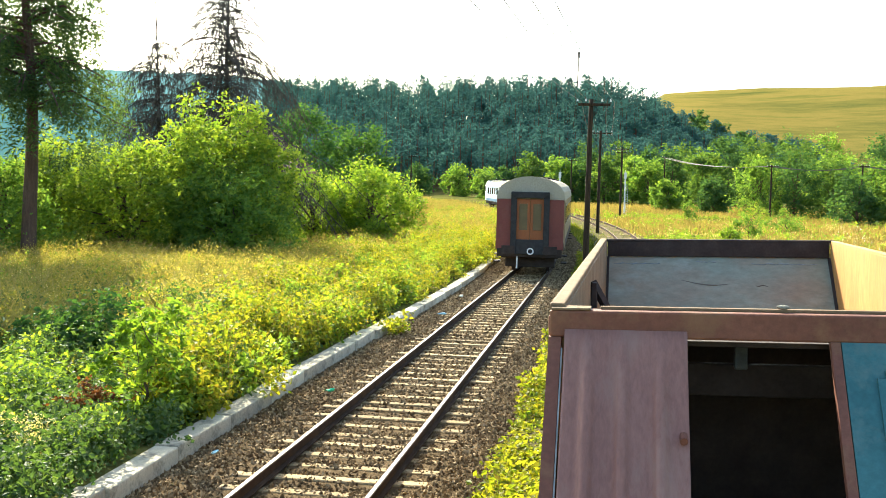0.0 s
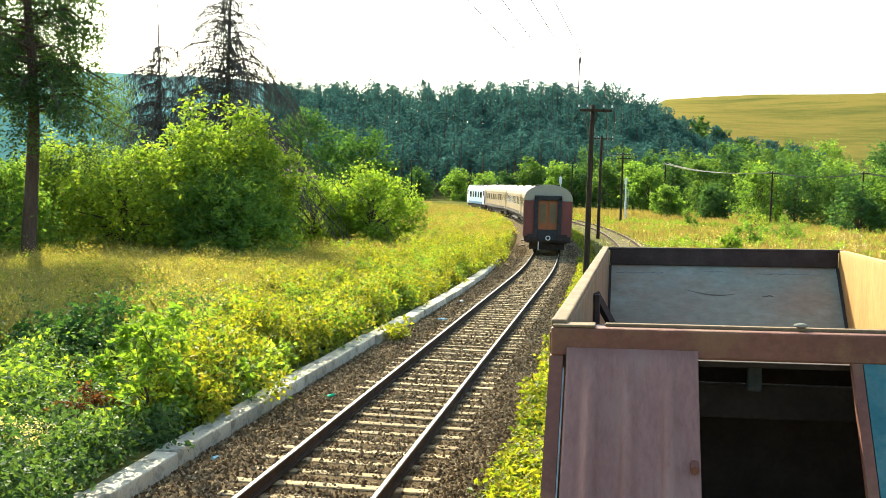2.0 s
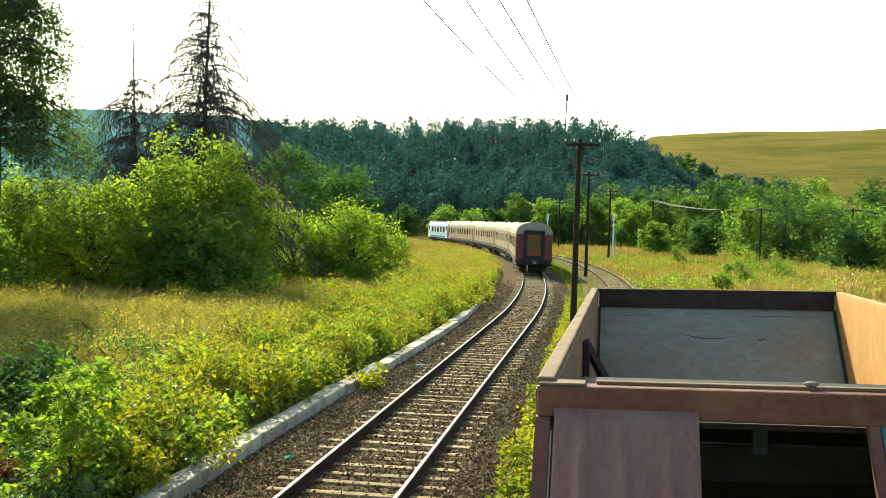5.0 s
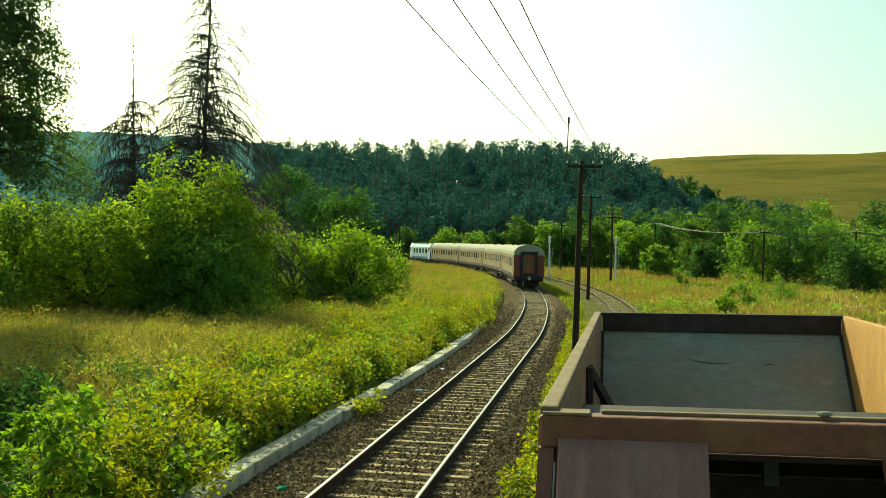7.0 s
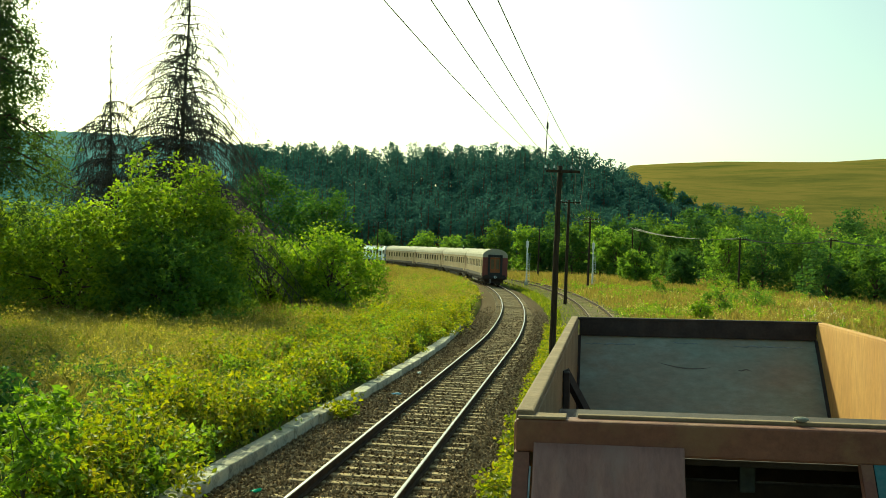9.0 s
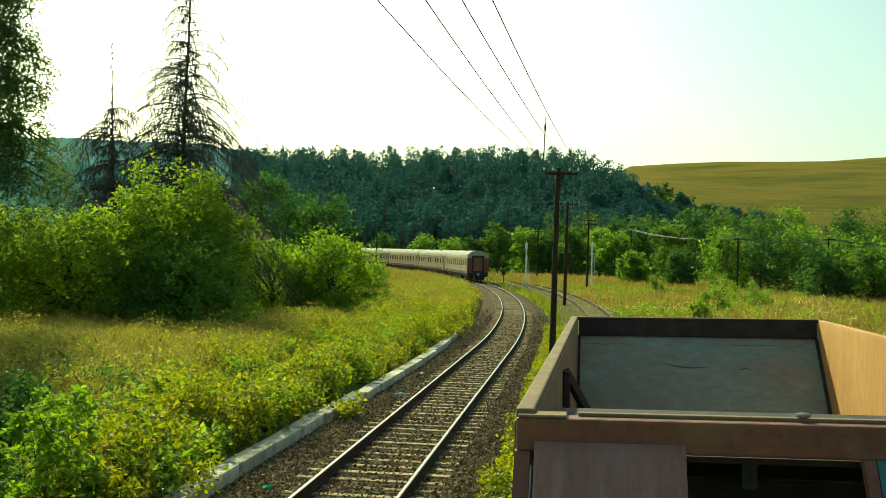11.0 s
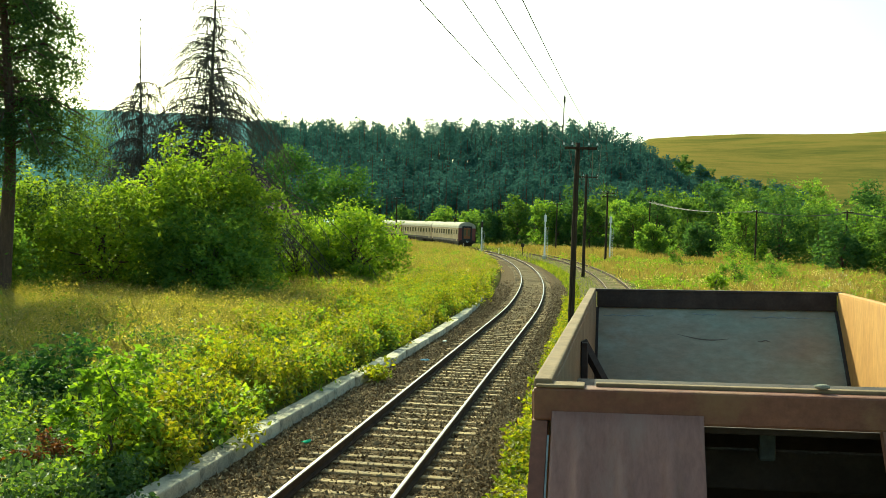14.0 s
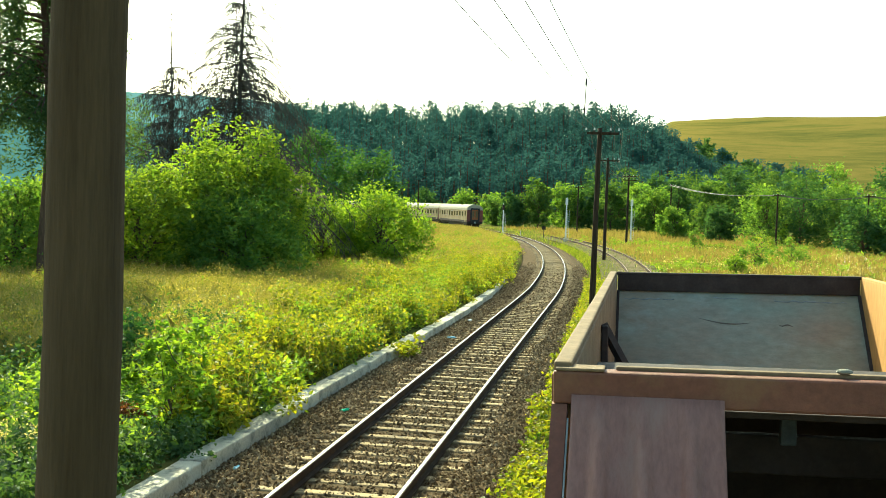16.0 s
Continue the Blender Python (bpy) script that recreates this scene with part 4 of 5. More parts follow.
def build_coach(label):
    c = empty("railway_coach")
    tagged(c, label, "railway coach", "coaches of the train")
    body = shell(COACH_L, [(-1.41, 1.0), (1.41, 1.0), (1.41, 3.15), (-1.41, 3.15)], "body", CREAM, c, "cream-painted body side")
    roof = shell(COACH_L, roof_line(1.43, 3.12, 4.1), "roof", ROOF_GREY, c, "pale grey arched roof")
    for x0 in (-1.425, 1.425):
        part("waist_band", boxes([((x0, COACH_L / 2, 1.18), (0.015, COACH_L - 0.1, 0.34))]), DARK_STEEL, body)
        for i in range(9):
            y0 = 3.4 + i * 2.15
            win = part("window", boxes([((x0, y0, 2.45), (0.02, 0.92 if i % 3 else 0.5, 0.78))], 0.008), GLASS, c)
            part("window_frame", boxes([((x0 * 1.003, y0, 2.87), (0.03, 1.0, 0.05)), ((x0 * 1.003, y0, 2.03), (0.03, 1.0, 0.05))]), ROOF_GREY, win)
        for y0 in (1.2, COACH_L - 1.2):
            door = part("door", boxes([((x0, y0, 2.05), (0.03, 0.8, 1.95))], 0.01), CREAM, c)
            part("door_window", boxes([((x0 * 1.012, y0, 2.5), (0.02, 0.5, 0.75))]), GLASS, door)
            part("step", boxes([((x0, y0, 0.75), (0.25, 0.7, 0.05)), ((x0, y0, 0.45), (0.25, 0.7, 0.05))]), DARK_STEEL, c)
    for i in range(5):
        part("roof_vent", boxes([((0.5 * (-1) ** i, 3 + i * 4.4, 4.02), (0.4, 0.7, 0.14))], 0.03), DARK_STEEL, roof)
    part("underframe", boxes([((0, COACH_L / 2, 0.82), (2.4, COACH_L - 0.6, 0.34))], 0.03), DARK_STEEL, c)
    # dark box added to stop daylight showing below the coach
    part("underbody_filler", boxes([((0, COACH_L / 2, 0.55), (2.3, 9.0, 0.55))], 0.04), DARK_STEEL, c)
    for y1 in (0.9, COACH_L - 0.9):
        part("brake_gear", boxes([((0, y1, 0.5), (2.1, 0.3, 0.5))], 0.03), DARK_STEEL, c)
    bogie(c, 3.2)
    bogie(c, COACH_L - 3.2)
    for y0, s in ((0, -1), (COACH_L, 1)):
        part("end_wall", boxes([((-1.03, y0 + s * 0.03, 2.08), (0.74, 0.06, 2.1))], 0.012), COACH_RED, c, "dark red end wall")
        end = part("end_wall", boxes([((1.03, y0 + s * 0.03, 2.08), (0.74, 0.06, 2.1))], 0.012), COACH_RED, c, "dark red end wall")
        part("gangway", boxes([((-0.68, y0 + s * 0.14, 2.1), (0.24, 0.26, 2.5)), ((0.68, y0 + s * 0.14, 2.1), (0.24, 0.26, 2.5)), ((0, y0 + s * 0.14, 3.32), (1.6, 0.26, 0.26)), ((0, y0 + s * 0.12, 1.15), (1.6, 0.22, 0.62))], 0.03), RUBBER, end, "black rubber gangway")
        for x0 in (-0.29, 0.29):
            d = part("gangway_door", boxes([((x0, y0 + s * 0.05, 2.3), (0.56, 0.05, 1.7))], 0.01), DOOR_ORANGE, end, "orange gangway door")
            part("door_pane", boxes([((x0, y0 + s * 0.08, 2.4), (0.34, 0.02, 1.1))], 0.008), PANE_REFLECTION, d)
        part("buffer_beam", boxes([((0, y0 + s * 0.04, 0.9), (2.7, 0.16, 0.34))], 0.015), DARK_STEEL, end)
        for x0 in (-0.875, 0.875):
            b = part("buffer", rod(bmesh.new(), (x0, y0, 1.0), (x0, y0 + s * 0.24, 1.0), 0.1, 0.1, 12), DARK_STEEL, end)
            part("buffer_head", boxes([((x0, y0 + s * 0.255, 1.02), (0.56, 0.035, 0.36))], 0.012), DARK_STEEL, b)
    return c


def build_tail_plate(coach):
    ring = bmesh.new()
    for i in range(20):
        a0, a1 = 2 * math.pi * i / 20, 2 * math.pi * (i + 1) / 20
        rod(ring, (0.12 * math.cos(a0) + 0.05, -0.29, 0.98 + 0.12 * math.sin(a0)), (0.12 * math.cos(a1) + 0.05, -0.29, 0.98 + 0.12 * math.sin(a1)), 0.028, 0.028, 6)
    part("tail_ring", ring, WHITE, coach, "white ring on the rear coach")
    part("brake_hose", rod(bmesh.new(), (-0.5, -0.15, 0.75), (-0.5, -0.2, 0.25), 0.03, 0.03, 8), WHITE, coach)


def build_loco():
    c = empty("locomotive")
    tagged(c, "pale blue and white diesel locomotive with square cabs", "locomotive")
    body = shell(13.0, [(-1.42, 1.05), (1.42, 1.05), (1.42, 3.2), (1.15, 3.75), (-1.15, 3.75), (-1.42, 3.2)], "body", PALE_BLUE, c)
    body.location = (0, 2.0, 0)
    for y0, s in ((0.35, 1), (16.65, -1)):
        cab = shell(1.7, [(-1.42, 1.05), (1.42, 1.05), (1.42, 3.2), (1.05, 3.95), (-1.05, 3.95), (-1.42, 3.2)], "cab", WHITE, c)
        cab.location = (0, y0 if s > 0 else y0 - 1.7, 0)
        part("nose_band", boxes([((0, y0 - s * 0.02, 1.75), (2.7, 0.04, 1.1))], 0.01), BLUE, c)
        part("windscreen", boxes([((-0.62, y0 - s * 0.02, 2.95), (0.95, 0.05, 0.7)), ((0.62, y0 - s * 0.02, 2.95), (0.95, 0.05, 0.7))], 0.01), GLASS, c)
        for x0 in (-1.43, 1.43):
            part("cab_window", boxes([((x0, y0 + s * 0.8, 2.75), (0.03, 0.7, 0.75))], 0.01), GLASS, c)
    for x0 in (-1.435, 1.435):
        for i in range(5):
            part("grille", boxes([((x0, 3.2 + 2.4 * i, 2.5), (0.03, 1.3, 0.9))], 0.01), DARK_STEEL if i % 2 else GLASS, c)
        part("stripe", boxes([((x0, 8.5, 1.25), (0.02, 12.9, 0.34))]), BLUE, c)
    for i in range(4):
        part("roof_hatch", boxes([((0, 4 + 3 * i, 3.85), (1.5, 1.6, 0.3))], 0.05), ROOF_GREY, c)
    part("exhaust", rod(bmesh.new(), (0.2, 8.8, 3.7), (0.2, 8.8, 4.25), 0.2, 0.2, 12), DARK_STEEL, c)
    part("underframe", boxes([((0, 8.5, 0.85), (2.5, 16.6, 0.4))], 0.04), DARK_STEEL, c)
    bogie(c, 3.6)
    bogie(c, 13.4)
    return c


def litter(name, label, mat, x, y, z, size, turn):
    """A crushed drinks bottle."""
    bm = rod(bmesh.new(), (0, 0, 0), (size, 0, 0), size * 0.19, size * 0.17, 10)
    rod(bm, (size, 0, 0), (size * 1.2, 0, 0), size * 0.15, size * 0.05, 10)
    for v in bm.verts:
        v.co += Vector((0, random.uniform(-0.012, 0.012), random.uniform(-0.012, 0.008)))
    top = part(name, bm, mat)
    top.matrix_world = pose(x, y, z, 0, -4, turn)
    tagged(top, label, "litter")
    part("cap", rod(bmesh.new(), (size * 1.2, 0, 0), (size * 1.3, 0, 0), size * 0.065, size * 0.065, 8), PLASTIC_WHITE, top)


def build_house():
    h = empty("house", pose(-27.4, 76, 0.1))
    tagged(h, "old house with a brown tiled roof behind bushes", "house")
    part("wall", boxes([((0, 0, 2.3), (7, 9, 4.6))], 0.02), PLASTER, h)
    bm = bmesh.new()
    a = [bm.verts.new(p) for p in ((-4.4, -5, 4.3), (4.4, -5, 4.3), (0, -5, 8.2), (-4.4, 5, 4.3), (4.4, 5, 4.3), (0, 5, 8.2))]
    for f in ((0, 1, 2), (3, 5, 4), (0, 2, 5, 3), (1, 4, 5, 2), (0, 3, 4, 1)):
        bm.faces.new([a[i] for i in f])
    bmesh.ops.recalc_face_normals(bm, faces=bm.faces)
    roof = part("roof", bm, ROOF_TILE, h)
    part("chimney", boxes([((0.6, 1, 7.7), (0.6, 0.6, 1.2))], 0.02), ROOF_TILE, roof)
    part("window", boxes([((0, -4.52, 1.9), (1.2, 0.06, 1.3))], 0.02), GLASS, h)


# ---- the setting ----
build_ground()
build_kerb()
main_track = build_track(main_at, -30, 235, "main_track", "curving railway track with shining rails on worn sleepers", 290, BALLAST, RAIL_TOP)
siding = build_track(siding_at, -30, 150, "siding", "overgrown siding track joining the main line", 270, SIDING_BED, RAIL_DULL)
build_stones()
v = np.array([[14.0, 30, 0.02], [16.5, 30, 0.02], [14.6, 55, 0.12], [17.6, 55, 0.12], [17, 85, 0.45], [20.5, 85, 0.45], [23.5, 120, 0.8], [27, 120, 0.8], [36, 170, 1.3], [40, 170, 1.3]])
v[:, 2] = land(v[:, 0], v[:, 1]) + 0.1
tagged(mesh_of("road", v, [(2 * i, 2 * i + 1, 2 * i + 3, 2 * i + 2) for i in range(4)], DIRT), "pale dirt lane beside the meadow", "road", kind="structure")
# both ridges carry their haze in a glowing colour
far_ridge(2600, (-2600, -1500, -1360, -1200, -1040, -820, -600, -350), (255, 290, 290, 287, 282, 265, 190, 60), FAR_HAZE, "distant wooded hills with pale blue-green haze painted in")
far_ridge(1500, (-1600, -860, -800, -740, -690, -610, -500, -380), (110, 120, 130, 136, 120, 100, 78, 40), NEAR_HAZE, "distant wooded ridge with blue-green haze painted in")
build_forest()
build_house()

# ---- trees and bushes ----
pine("pine_tree", "tall old pine with dark ragged hanging boughs", -22.4, 36.5, 16.5)
dead_spruce("dead_spruce", "dead spruce with bare drooping branches", -21.8, 56, 19.6, 9.4, 0.2, 5, 46, 2)
dead_spruce("dead_spruce", "thin leaning dead spruce with a broken crown", -25.3, 56, 15.4, 6.6, 0.12, 9, 40, 1, 0.72)
tree("bush", "big rounded leafy green bush", -17.6, 45, 7.0, 4.3, LEAF_BUSH, 0.22, 21000, 20, 0.06, seed=2, category="bush", lobe=0.42, dense=1.5)
tree("bush", "rounded dark green shrub under the big bush", -16.4, 42.6, 3.8, 2.9, LEAF_MID, 0.18, 13000, 14, 0.06, seed=4, category="bush", lobe=0.5, dense=1.4)
tree("fruit_tree", "spreading fruit tree with sunlit leaves", -21.5, 43.5, 5.0, 3.2, LEAF_BUSH, 0.18, 16000, 17, 0.1, seed=6)
tree("fruit_tree", "spreading fruit tree with thin grey stems", -25.5, 44, 5.2, 3.0, LEAF_BUSH, 0.18, 15000, 16, 0.1, seed=8)
tree("fruit_tree", "spreading fruit tree beside the tall pine", -24.5, 38, 4.4, 2.6, LEAF_MID, 0.17, 12000, 14, 0.08, seed=10)
tree("bush", "bright sunlit bush beside the embankment", -18.2, 62, 4.2, 2.9, LEAF_BRIGHT, 0.2, 12000, 13, 0.06, seed=12, category="bush")
tree("bush", "bright sunlit bush with open base", -14.2, 61, 4.6, 2.9, LEAF_BRIGHT, 0.2, 13000, 13, 0.08, seed=14, category="bush")
tree("tree", "dark broad-leaved tree behind the house", -25.5, 84, 10.0, 4.0, LEAF_DARK, 0.3, 7000, 12, 0.2, seed=16)
tree("tree", "dark rounded tree behind the bushes", -21.0, 86, 8.4, 3.4, LEAF_DARK, 0.3, 6000, 12, 0.2, seed=18)
tree("tree", "distant tree behind the dead spruces", -33, 84, 8.5, 4.0, LEAF_DARK, 0.3, 6000, 12, 0.2, seed=20)
ROW = [(-15, 205, 9.5, 3.4), (-10.5, 215, 9, 3.6), (-20, 205, 6, 3), (-24, 215, 5.5, 3.2), (-28, 240, 6.5, 3.6), (-4, 222, 12, 4.4), (2, 225, 12.5, 4.6), (7, 205, 8.5, 4.0), (12, 212, 11, 4.6), (17, 200, 10.5, 4.4), (8.5, 160, 4.6, 2.4), (22, 205, 13, 5), (28, 210, 12.5, 5), (19.5, 142, 8, 3.8), (23.5, 140, 9.3, 4.3), (28, 138, 7.5, 3.6), (33, 140, 8, 4), (26.5, 118, 5.2, 3), (31, 116, 5.6, 3.2), (36, 125, 7, 3.6), (14.5, 150, 5.2, 2.6), (34, 200, 13, 5), (42, 215, 15, 5.4), (50, 205, 15, 5.5), (57, 200, 16, 6), (-36, 250, 7, 4), (-46, 255, 7, 4), (-1, 212, 9, 4), (4.5, 212, 9.5, 4), (9, 225, 12, 5), (15, 232, 13, 5), (20, 222, 12, 5), (25, 225, 14, 5.5), (31, 228, 14, 5.5), (38, 190, 10, 5), (46, 185, 11, 5), (40, 150, 8, 4.4), (47, 150, 8.5, 4.6), (-7.5, 218, 8, 3.6)]
for i, (x, y, h, r) in enumerate(ROW):
    tree("tree", "leafy green tree at the edge of the meadow", x, y, h, r, (LEAF_FAR, LEAF_MID, LEAF_FAR_DARK)[(i * 7) % 3], 0.55 if y > 180 else 0.4, 3400, 13, 0.06, seed=40 + i, trunk=0.14, lobe=0.5)
for i, (x, y, h, r, m) in enumerate([(11, 84, 2.0, 1.5, LEAF_MID), (9.5, 128, 2.4, 1.3, LEAF_MID), (8, 70, 1.3, 1.0, LEAF_BRIGHT), (13.5, 100, 2.3, 1.8, LEAF_BUSH), (15, 92, 2.0, 1.6, LEAF_MID), (46, 330, 9, 5, LEAF_DARK), (60, 360, 10, 6, LEAF_DARK), (84, 400, 9, 5, LEAF_DARK), (75, 300, 12, 7, LEAF_MID)]):
    tree("shrub", "small green shrub in the dry meadow", x, y, h, r, m, 0.16 if y < 200 else 0.7, 1500, 8, 0.1, seed=80 + i, trunk=0.05, category="shrub")

for i in range(15):
    k = i / 14
    x, y = 36 + 40 * k + 3 * math.sin(i * 2.3), 520 - 95 * k + 9 * math.sin(i * 1.7)
    tree("tree", "dark tree on the slope beside the pine wood", x, y, 15 - 5 * k + 2 * math.sin(i * 3.1), 5.5 - 1.4 * k, LEAF_FAR_DARK if i % 3 else LEAF_FOREST_HAZE, 0.95, 1800, 10, 0.05, seed=130 + i, trunk=0.2, lobe=0.5)

# ---- undergrowth ----
DROOP = [0, 0, 0.25]
feet, tall = clumps(760, (-9.9, -6.0), (12.6, 62), 1.25, 10, 0.2, 0.75, 1.75)
sunny = feet[:, 0] > -4.5 - 0.195 * feet[:, 1]
feet, tall = feet[sunny], tall[sunny]
cover("undergrowth", "yellow-green brambles and weeds along the kerb", LEAF_YELLOW, feet, tall, 0.1, 28, -0.6, DROOP)
stalks = feet[rng.random(len(feet)) < 0.4]
grass("stalks", "brown stems of the weeds along the kerb", GRASS_RUST, stalks, 0.95, 0.012, 0.15)
feet, tall = clumps(170, (-9.0, -6.0), (11.5, 50), 1.2, 8, 0.16, 0.9, 1.7)
sunny = feet[:, 0] > -4.5 - 0.195 * feet[:, 1]
feet, tall = feet[sunny], tall[sunny]
cover("undergrowth", "olive shrubby shoots rising out of the brambles", LEAF_BUSH, feet, tall, 0.125, 22, -0.5, DROOP)
feet, tall = clumps(700, (-24, -8.8), (17, 46), 1.0, 13, 0.32, 0.9, 1.9)
cover("dry_herbs", "bushy dry golden herbs on the bank", GRASS_FLUFF, feet, tall, 0.062, 30, 0.5, None, 0.13)
feet, tall = clumps(300, (-13.5, -6.4), (44, 130), 1.1, 9, 0.4, 0.6, 1.4)
cover("dry_herbs", "bushy dry herbs beside the bend", GRASS_FLUFF, feet, tall, 0.10, 20, 0.4, None, 0.13)
feet, tall = clumps(28, (-7.2, -5.9), (14, 40), 1.2, 7, 0.14, 0.8, 1.6)
cover("undergrowth", "bright upright shoots among the brambles", LEAF_BRIGHT, feet, tall, 0.14, 16, -0.4, DROOP)
cover("undergrowth", "darker green weeds among the brambles", LEAF_BUSH, thick(scatter(4500, (-10.5, -5.8), (9, 50), 1.4), 0.5, 0.05, 3.0), 0.7, 0.10, 12)
feet, tall = clumps(760, (-15.5, -6.4), (6, 26), 1.0, 11, 0.3, 0.45, 1.25)
cover("undergrowth", "shaded nettles and creepers on the bank", LEAF_NETTLE, feet, tall, 0.095, 16, -0.3, [0, 0, 0.6])
cover("undergrowth", "green weeds between the two tracks", LEAF_YELLOW, scatter(6500, (-1.3, 0.1), (4, 60), 1.4), 0.52, 0.1, 9, -0.2)
cover("undergrowth", "fresh green weeds between the two tracks", LEAF_BRIGHT, thick(scatter(2600, (-1.2, 0.0), (4, 50), 1.4), 0.9, 0.0, 8.0), 0.35, 0.09, 9)
cover("undergrowth", "pale green weeds along the bend", LEAF_YELLOW, thick(scatter(2600, (-8.2, -6.0), (48, 100), 1.0), 0.3, 0.0, 4.0), 0.8, 0.14, 10)
feet, tall = clumps(340, (-14.5, -6.2), (44, 125), 1.2, 8, 0.4, 0.5, 1.35)
cover("undergrowth", "green bushy weeds in the grass beside the bend", LEAF_BUSH, feet, tall, 0.15, 14)
feet, tall = clumps(260, (-23, -9.5), (18, 46), 1.1, 9, 0.3, 0.7, 1.35)
cover("undergrowth", "leafy weeds standing in the golden grass", LEAF_BUSH, feet, tall, 0.11, 13)
feet, tall = clumps(170, (-21, -9.5), (18, 46), 1.1, 7, 0.25, 0.7, 1.2)
cover("undergrowth", "dark stems and leaves in the golden grass", LEAF_MID, feet, tall, 0.11, 12)
feet, tall = clumps(260, (4, 34), (56, 140), 1.2, 8, 0.55, 0.4, 1.15)
cover("undergrowth", "green weeds scattered through the dry meadow", LEAF_BRIGHT, feet, tall, 0.18, 10)
grass("tall_grass", "tall golden seeding grass on the bank", GRASS_GOLD, scatter(64000, (-24, -9.0), (17, 47), 1.2), 0.95, 0.014, 0.42)
grass("tall_grass", "green grass under the golden stalks", GRASS_GREEN, scatter(22000, (-24, -7.5), (15, 75), 1.2), 0.6, 0.03)
grass("tall_grass", "golden grass beside the bend", GRASS_GOLD, scatter(24000, (-14, -6.2), (45, 175), 1.0), 0.75, 0.045)
grass("tall_grass", "green grass beside the bend", GRASS_GREEN, scatter(13000, (-16, -6.0), (45, 200), 1.0), 0.55, 0.05)
grass("tall_grass", "brown seeding grass beside the bend", GRASS_RUST, thick(scatter(26000, (-16, -6.4), (45, 200), 1.0), 0.12, -0.12, 7.0), 0.8, 0.045)
grass("tall_grass", "rough grass behind the bushes", GRASS_GREEN, scatter(30000, (-75, -12), (44, 240), 1.3), 0.7, 0.09)
grass("tall_grass", "dry grass beyond the bushes", GRASS_GOLD, thick(scatter(16000, (-60, -12), (60, 240), 1.2), 0.08, 0.0, 2.0), 0.6, 0.09)
grass("meadow_grass", "rusty dry meadow grass", GRASS_RUST, thick(scatter(46000, (4, 60), (58, 190), 1.2), 0.06, -0.28, 5.0), 0.7, 0.065)
grass("meadow_grass", "green and straw meadow grass", GRASS_GREEN, scatter(13000, (-1.0, 50), (58, 190), 1.2), 0.42, 0.07)
feet, tall = clumps(210, (3, 26), (58, 120), 1.2, 5, 0.4, 0.6, 1.1)
cover("undergrowth", "pale seeding weeds in the dry meadow", SEED_HEAD, feet, tall, 0.09, 8)
grass("meadow_grass", "short green grass between the diverging tracks", GRASS_GREEN, scatter(9000, (-0.8, 5.0), (40, 125), 1.0), 0.3, 0.04)
spill = np.concatenate([np.array([[-5.15, 24.0, -0.2]]) + rng.normal(size=(26, 3)) * [0.12, 0.35, 0], np.array([[-5.8, 51.0, -0.1]]) + rng.normal(size=(40, 3)) * [0.25, 1.6, 0], np.array([[-6.1, 58.0, 0.0]]) + rng.normal(size=(60, 3)) * [0.3, 2.2, 0], np.array([[-5.35, 15.0, -0.05]]) + rng.normal(size=(10, 3)) * [0.05, 0.3, 0]])
cover("undergrowth", "weeds spilling over the kerb", LEAF_YELLOW, spill, 0.55, 0.12, 14)
pale = scatter(110, (-7.6, -6.5), (8.4, 10.6), 1.0)
cover("undergrowth", "pale fluffy weeds at the kerb", SEED_HEAD, pale, 0.7, 0.04, 20)
feet, tall = clumps(90, (-7.4, -5.85), (6.5, 12.8), 1.0, 10, 0.16, 0.4, 0.95)
cover("undergrowth", "dull green weeds at the foot of the kerb", LEAF_NETTLE, feet, tall, 0.085, 20, -0.4, DROOP)
heads = scatter(1600, (-22, -9.5), (18, 46), 1.2)
heads[:, 2] += rng.uniform(0.75, 1.15, len(heads))
lv, lq = leaf_arrays(heads, 0.045 * rng.uniform(0.6, 1.4, len(heads)), 0.5, 0.4)
tagged(mesh_of("seed_heads", lv, lq, SEED_HEAD), "pale seed heads above the golden grass", "grass", kind="stuff")
tree("sapling", "bright green sapling beside the kerb", -6.45, 12.3, 1.85, 0.75, LEAF_BRIGHT, 0.12, 1500, 9, 0.1, seed=101, trunk=0.02, category="sapling")
tree("sapling", "young ash shoot beside the kerb", -6.8, 13.5, 1.7, 0.65, LEAF_BRIGHT, 0.11, 1100, 8, 0.12, seed=103, trunk=0.02, category="sapling")
tree("shrub", "withered reddish shrub on the bank", -6.95, 11.4, 0.75, 0.6, LEAF_RED, 0.07, 1300, 7, 0.15, seed=105, trunk=0.02, category="shrub")
tree("shrub", "dark leafy shrub in the shade of the pine", -9.9, 17.2, 1.1, 1.3, LEAF_DARK, 0.14, 2500, 9, 0.1, seed=107, trunk=0.04, category="shrub")

# ---- poles, wires, signals ----
telegraph_pole(-0.80, 40, -0.4, 7.5, 1, 0.115, arm_w=1.25, lean=0.2)
telegraph_pole(-0.85, 87, 0.1, 8.5, 1, 0.13, "tarred telegraph pole beside the bend", 1.5)
telegraph_pole(1.38, 130, 0.5, 8.6, 2, 0.13, "tarred telegraph pole in the meadow", 1.6)
telegraph_pole(-6.2, 171.7, 0.9, 7.9, 1, 0.12, "distant telegraph pole beyond the bend", 1.4)
telegraph_pole(-20.5, 235, 1.5, 8.6, 1, 0.12, "distant telegraph pole beyond the bend", 1.4)
telegraph_pole(-37, 195, 1.2, 8.5, 1, 0.13, "distant telegraph pole beyond the bend", 1.4)
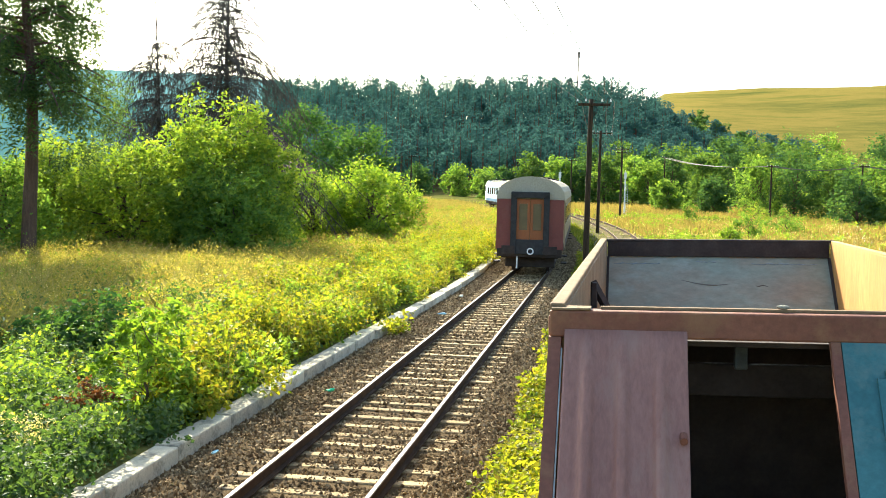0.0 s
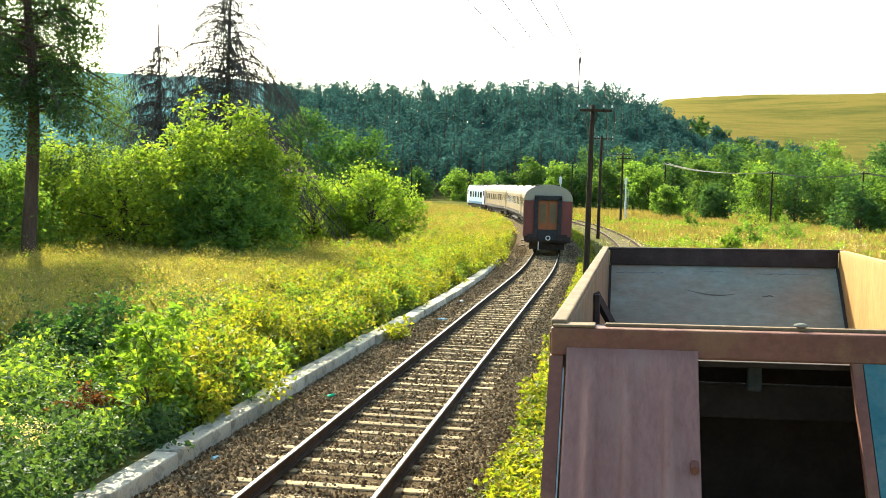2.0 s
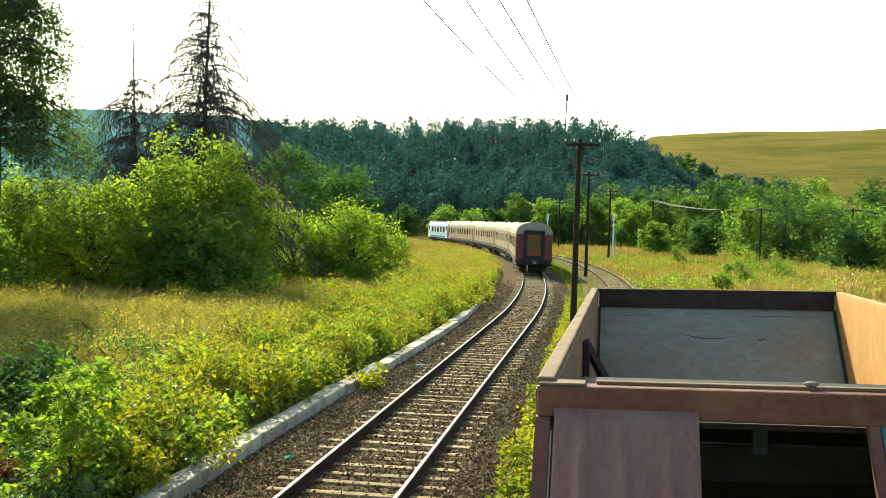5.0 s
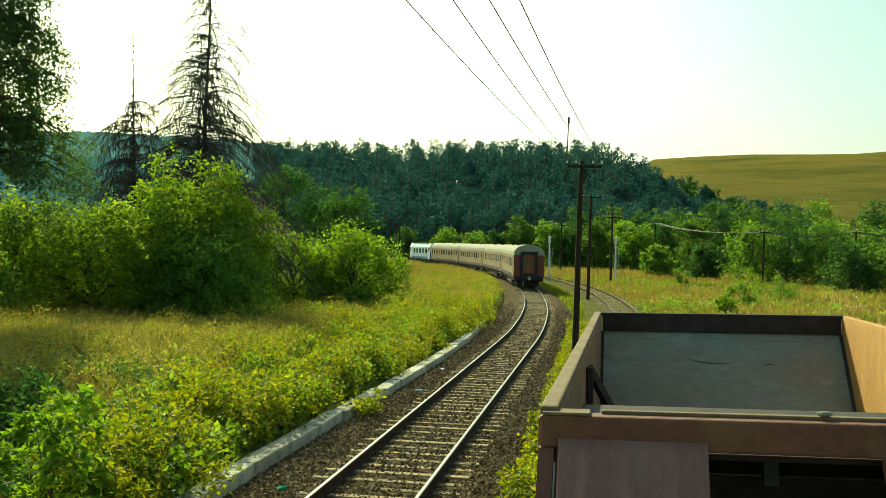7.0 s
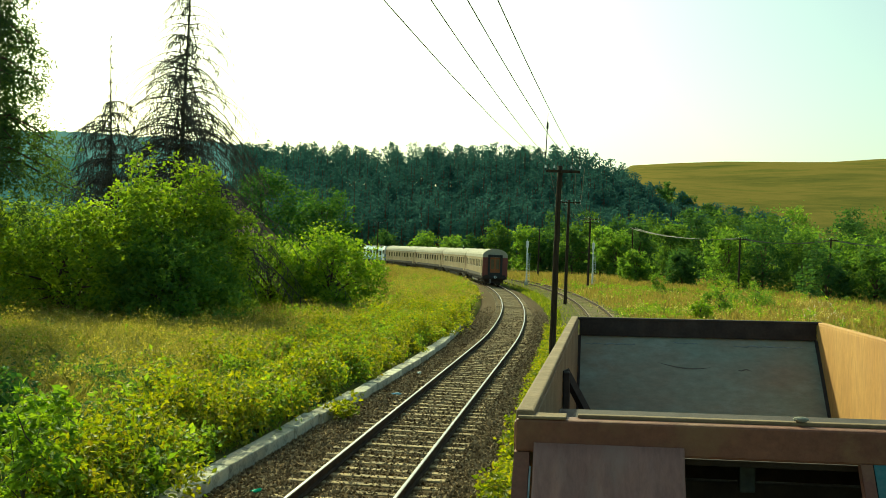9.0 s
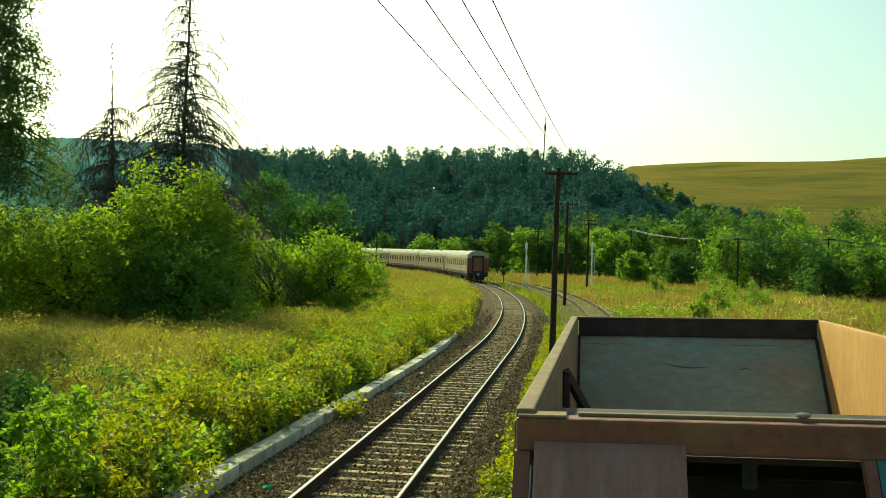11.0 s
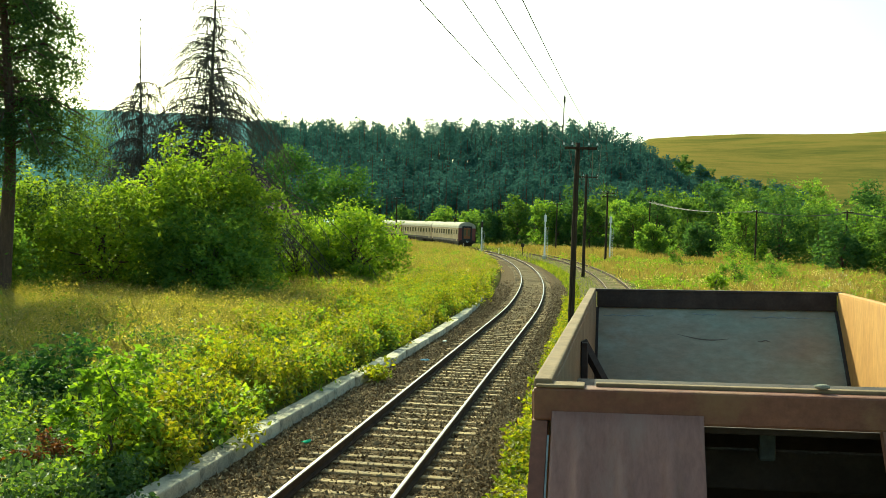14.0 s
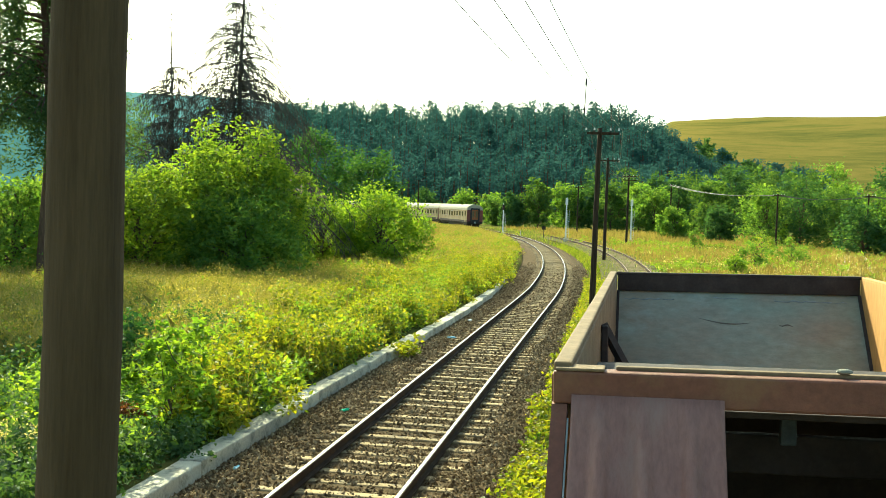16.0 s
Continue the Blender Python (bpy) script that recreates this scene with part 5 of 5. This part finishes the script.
telegraph_pole(19.4, 132, 0.6, 6.8, 1, 0.12, "dark telegraph pole on the far side of the meadow", 1.2)
telegraph_pole(29.5, 130, 0.6, 7.0, 1, 0.12, "dark telegraph pole on the far side of the meadow", 1.2)
telegraph_pole(9.5, 190, 1.2, 9.0, 1, 0.12, "dark telegraph pole on the far side of the meadow", 1.2)
telegraph_pole(-1.335, -0.14, -0.4, 7.4, 1, 0.104, "weathered brown wooden telegraph pole between the tracks", 1.25, wood=POLE_BROWN)
for off, near in ((-0.42, -3.05), (-0.16, -2.35), (0.34, -2.0), (0.6, -1.62)):
    wire((-0.62 + off * 1.25, 39.85, 7.0), (near, -0.27, 6.9), 0.4, 0.0075)
    wire((-0.62 + off * 1.25, 39.85, 7.0), (-0.85 + off * 1.5, 86.8, 8.35), 0.5, 0.012)
    wire((-0.85 + off * 1.5, 86.8, 8.35), (1.38 + off * 1.6, 129.8, 8.9), 0.6, 0.014)
    wire((19.4 + off, 132, 7.25), (29.5 + off, 130, 7.4), 0.5, 0.025)
    wire((29.5 + off, 130, 7.4), (48 + off, 128, 8.0), 0.9, 0.025)
    wire((9.5 + off, 190, 10.0), (19.4 + off, 132, 7.25), 0.7, 0.025)
signal_mast(1.95, 135.5, 0.6, 4.8)
signal_mast(-6.06, 129.6, 0.6, 4.6)
signal_mast(-16.4, 153.6, 0.7, 3.7, "slim railway signal beside the bend")
for px, py, ph in ((-9.7, 143.8, 1.5), (-13.3, 148.0, 0.9), (-2.2, 118.0, 0.8)):
    marker = part("marker_post", rod(bmesh.new(), (0, 0, 0), (0, 0, ph), 0.05, 0.05, 8), WHITE if ph < 1 else IRON)
    marker.location = (px, py, float(grade(py)) - 0.3)
    tagged(marker, "short marker post beside the rails", "post", "marker posts")
    if ph > 1:
        part("plate", boxes([((0, -0.07, ph), (0.5, 0.03, 0.5))], 0.01), IRON, marker)
mast = empty("radio_mast", pose(-14.4, 425, 29))
tagged(mast, "slender radio mast rising above the ridge", "mast")
part("pole", rod(bmesh.new(), (0, 0, 0), (0.6, 0, 30), 0.3, 0.18, 6), IRON, mast)
part("antenna", rod(rod(bmesh.new(), (0.6, 0, 27.5), (0.6, 0, 30), 0.45, 0.4, 8), (0.6, 0, 30), (0.65, 0, 34), 0.12, 0.06, 6), IRON, mast)
litter("bottle", "crushed green plastic bottle on the ballast", PLASTIC_GREEN, -4.78, 16.05, -0.17, 0.16, 60)
litter("bottle", "pale blue plastic bottle on the ballast", PLASTIC_BLUE, -4.75, 28.2, -0.17, 0.2, 15)
litter("bottle", "white plastic bottle on the ballast", PLASTIC_WHITE, -4.85, 33.5, -0.17, 0.2, 75)
litter("bottle", "pale plastic bottle against the kerb", PLASTIC_BLUE, -5.1, 11.4, -0.17, 0.11, 80)

# ---- what moves ----
wagon = build_wagon()
rear_coach = build_coach("cream coach with dark red end and orange gangway doors")
coaches = [rear_coach] + [copy_thing(rear_coach, Matrix.Identity(4)) for _ in range(3)]
for c in coaches[1:]:
    tagged(c, "cream coach with small dark windows and pale roof")
build_tail_plate(rear_coach)
loco = build_loco()


def on_line(s, length):
    """A vehicle's pose with its rear end s metres along the main track."""
    a, _ = main_at(s + 3)
    b, _ = main_at(s + length - 3)
    d = (b - a).normalized()
    o = a - d * 3
    yaw, pitch = math.atan2(-d.x, d.y), math.asin(d.z)
    return pose(o.x, o.y, o.z, math.degrees(pitch), 0, math.degrees(yaw))


def motions():
    walk(wagon, [(t, pose(-0.19, 5.07 + d, 2.79, 0, -1.48, -1.35)) for t, d in WAGON])
    ts = [i * 0.5 for i in range(33)]
    tt, ss = zip(*TRAIN)
    k = np.polyfit(tt, ss, 4)
    for i, c in enumerate(coaches):
        walk(c, [(t, on_line(float(np.polyval(k, t)) + i * COACH_GAP, COACH_L)) for t in ts])
    walk(loco, [(t, on_line(float(np.polyval(k, t)) + 4 * COACH_GAP + 0.2, 17.0)) for t in ts])


motions()
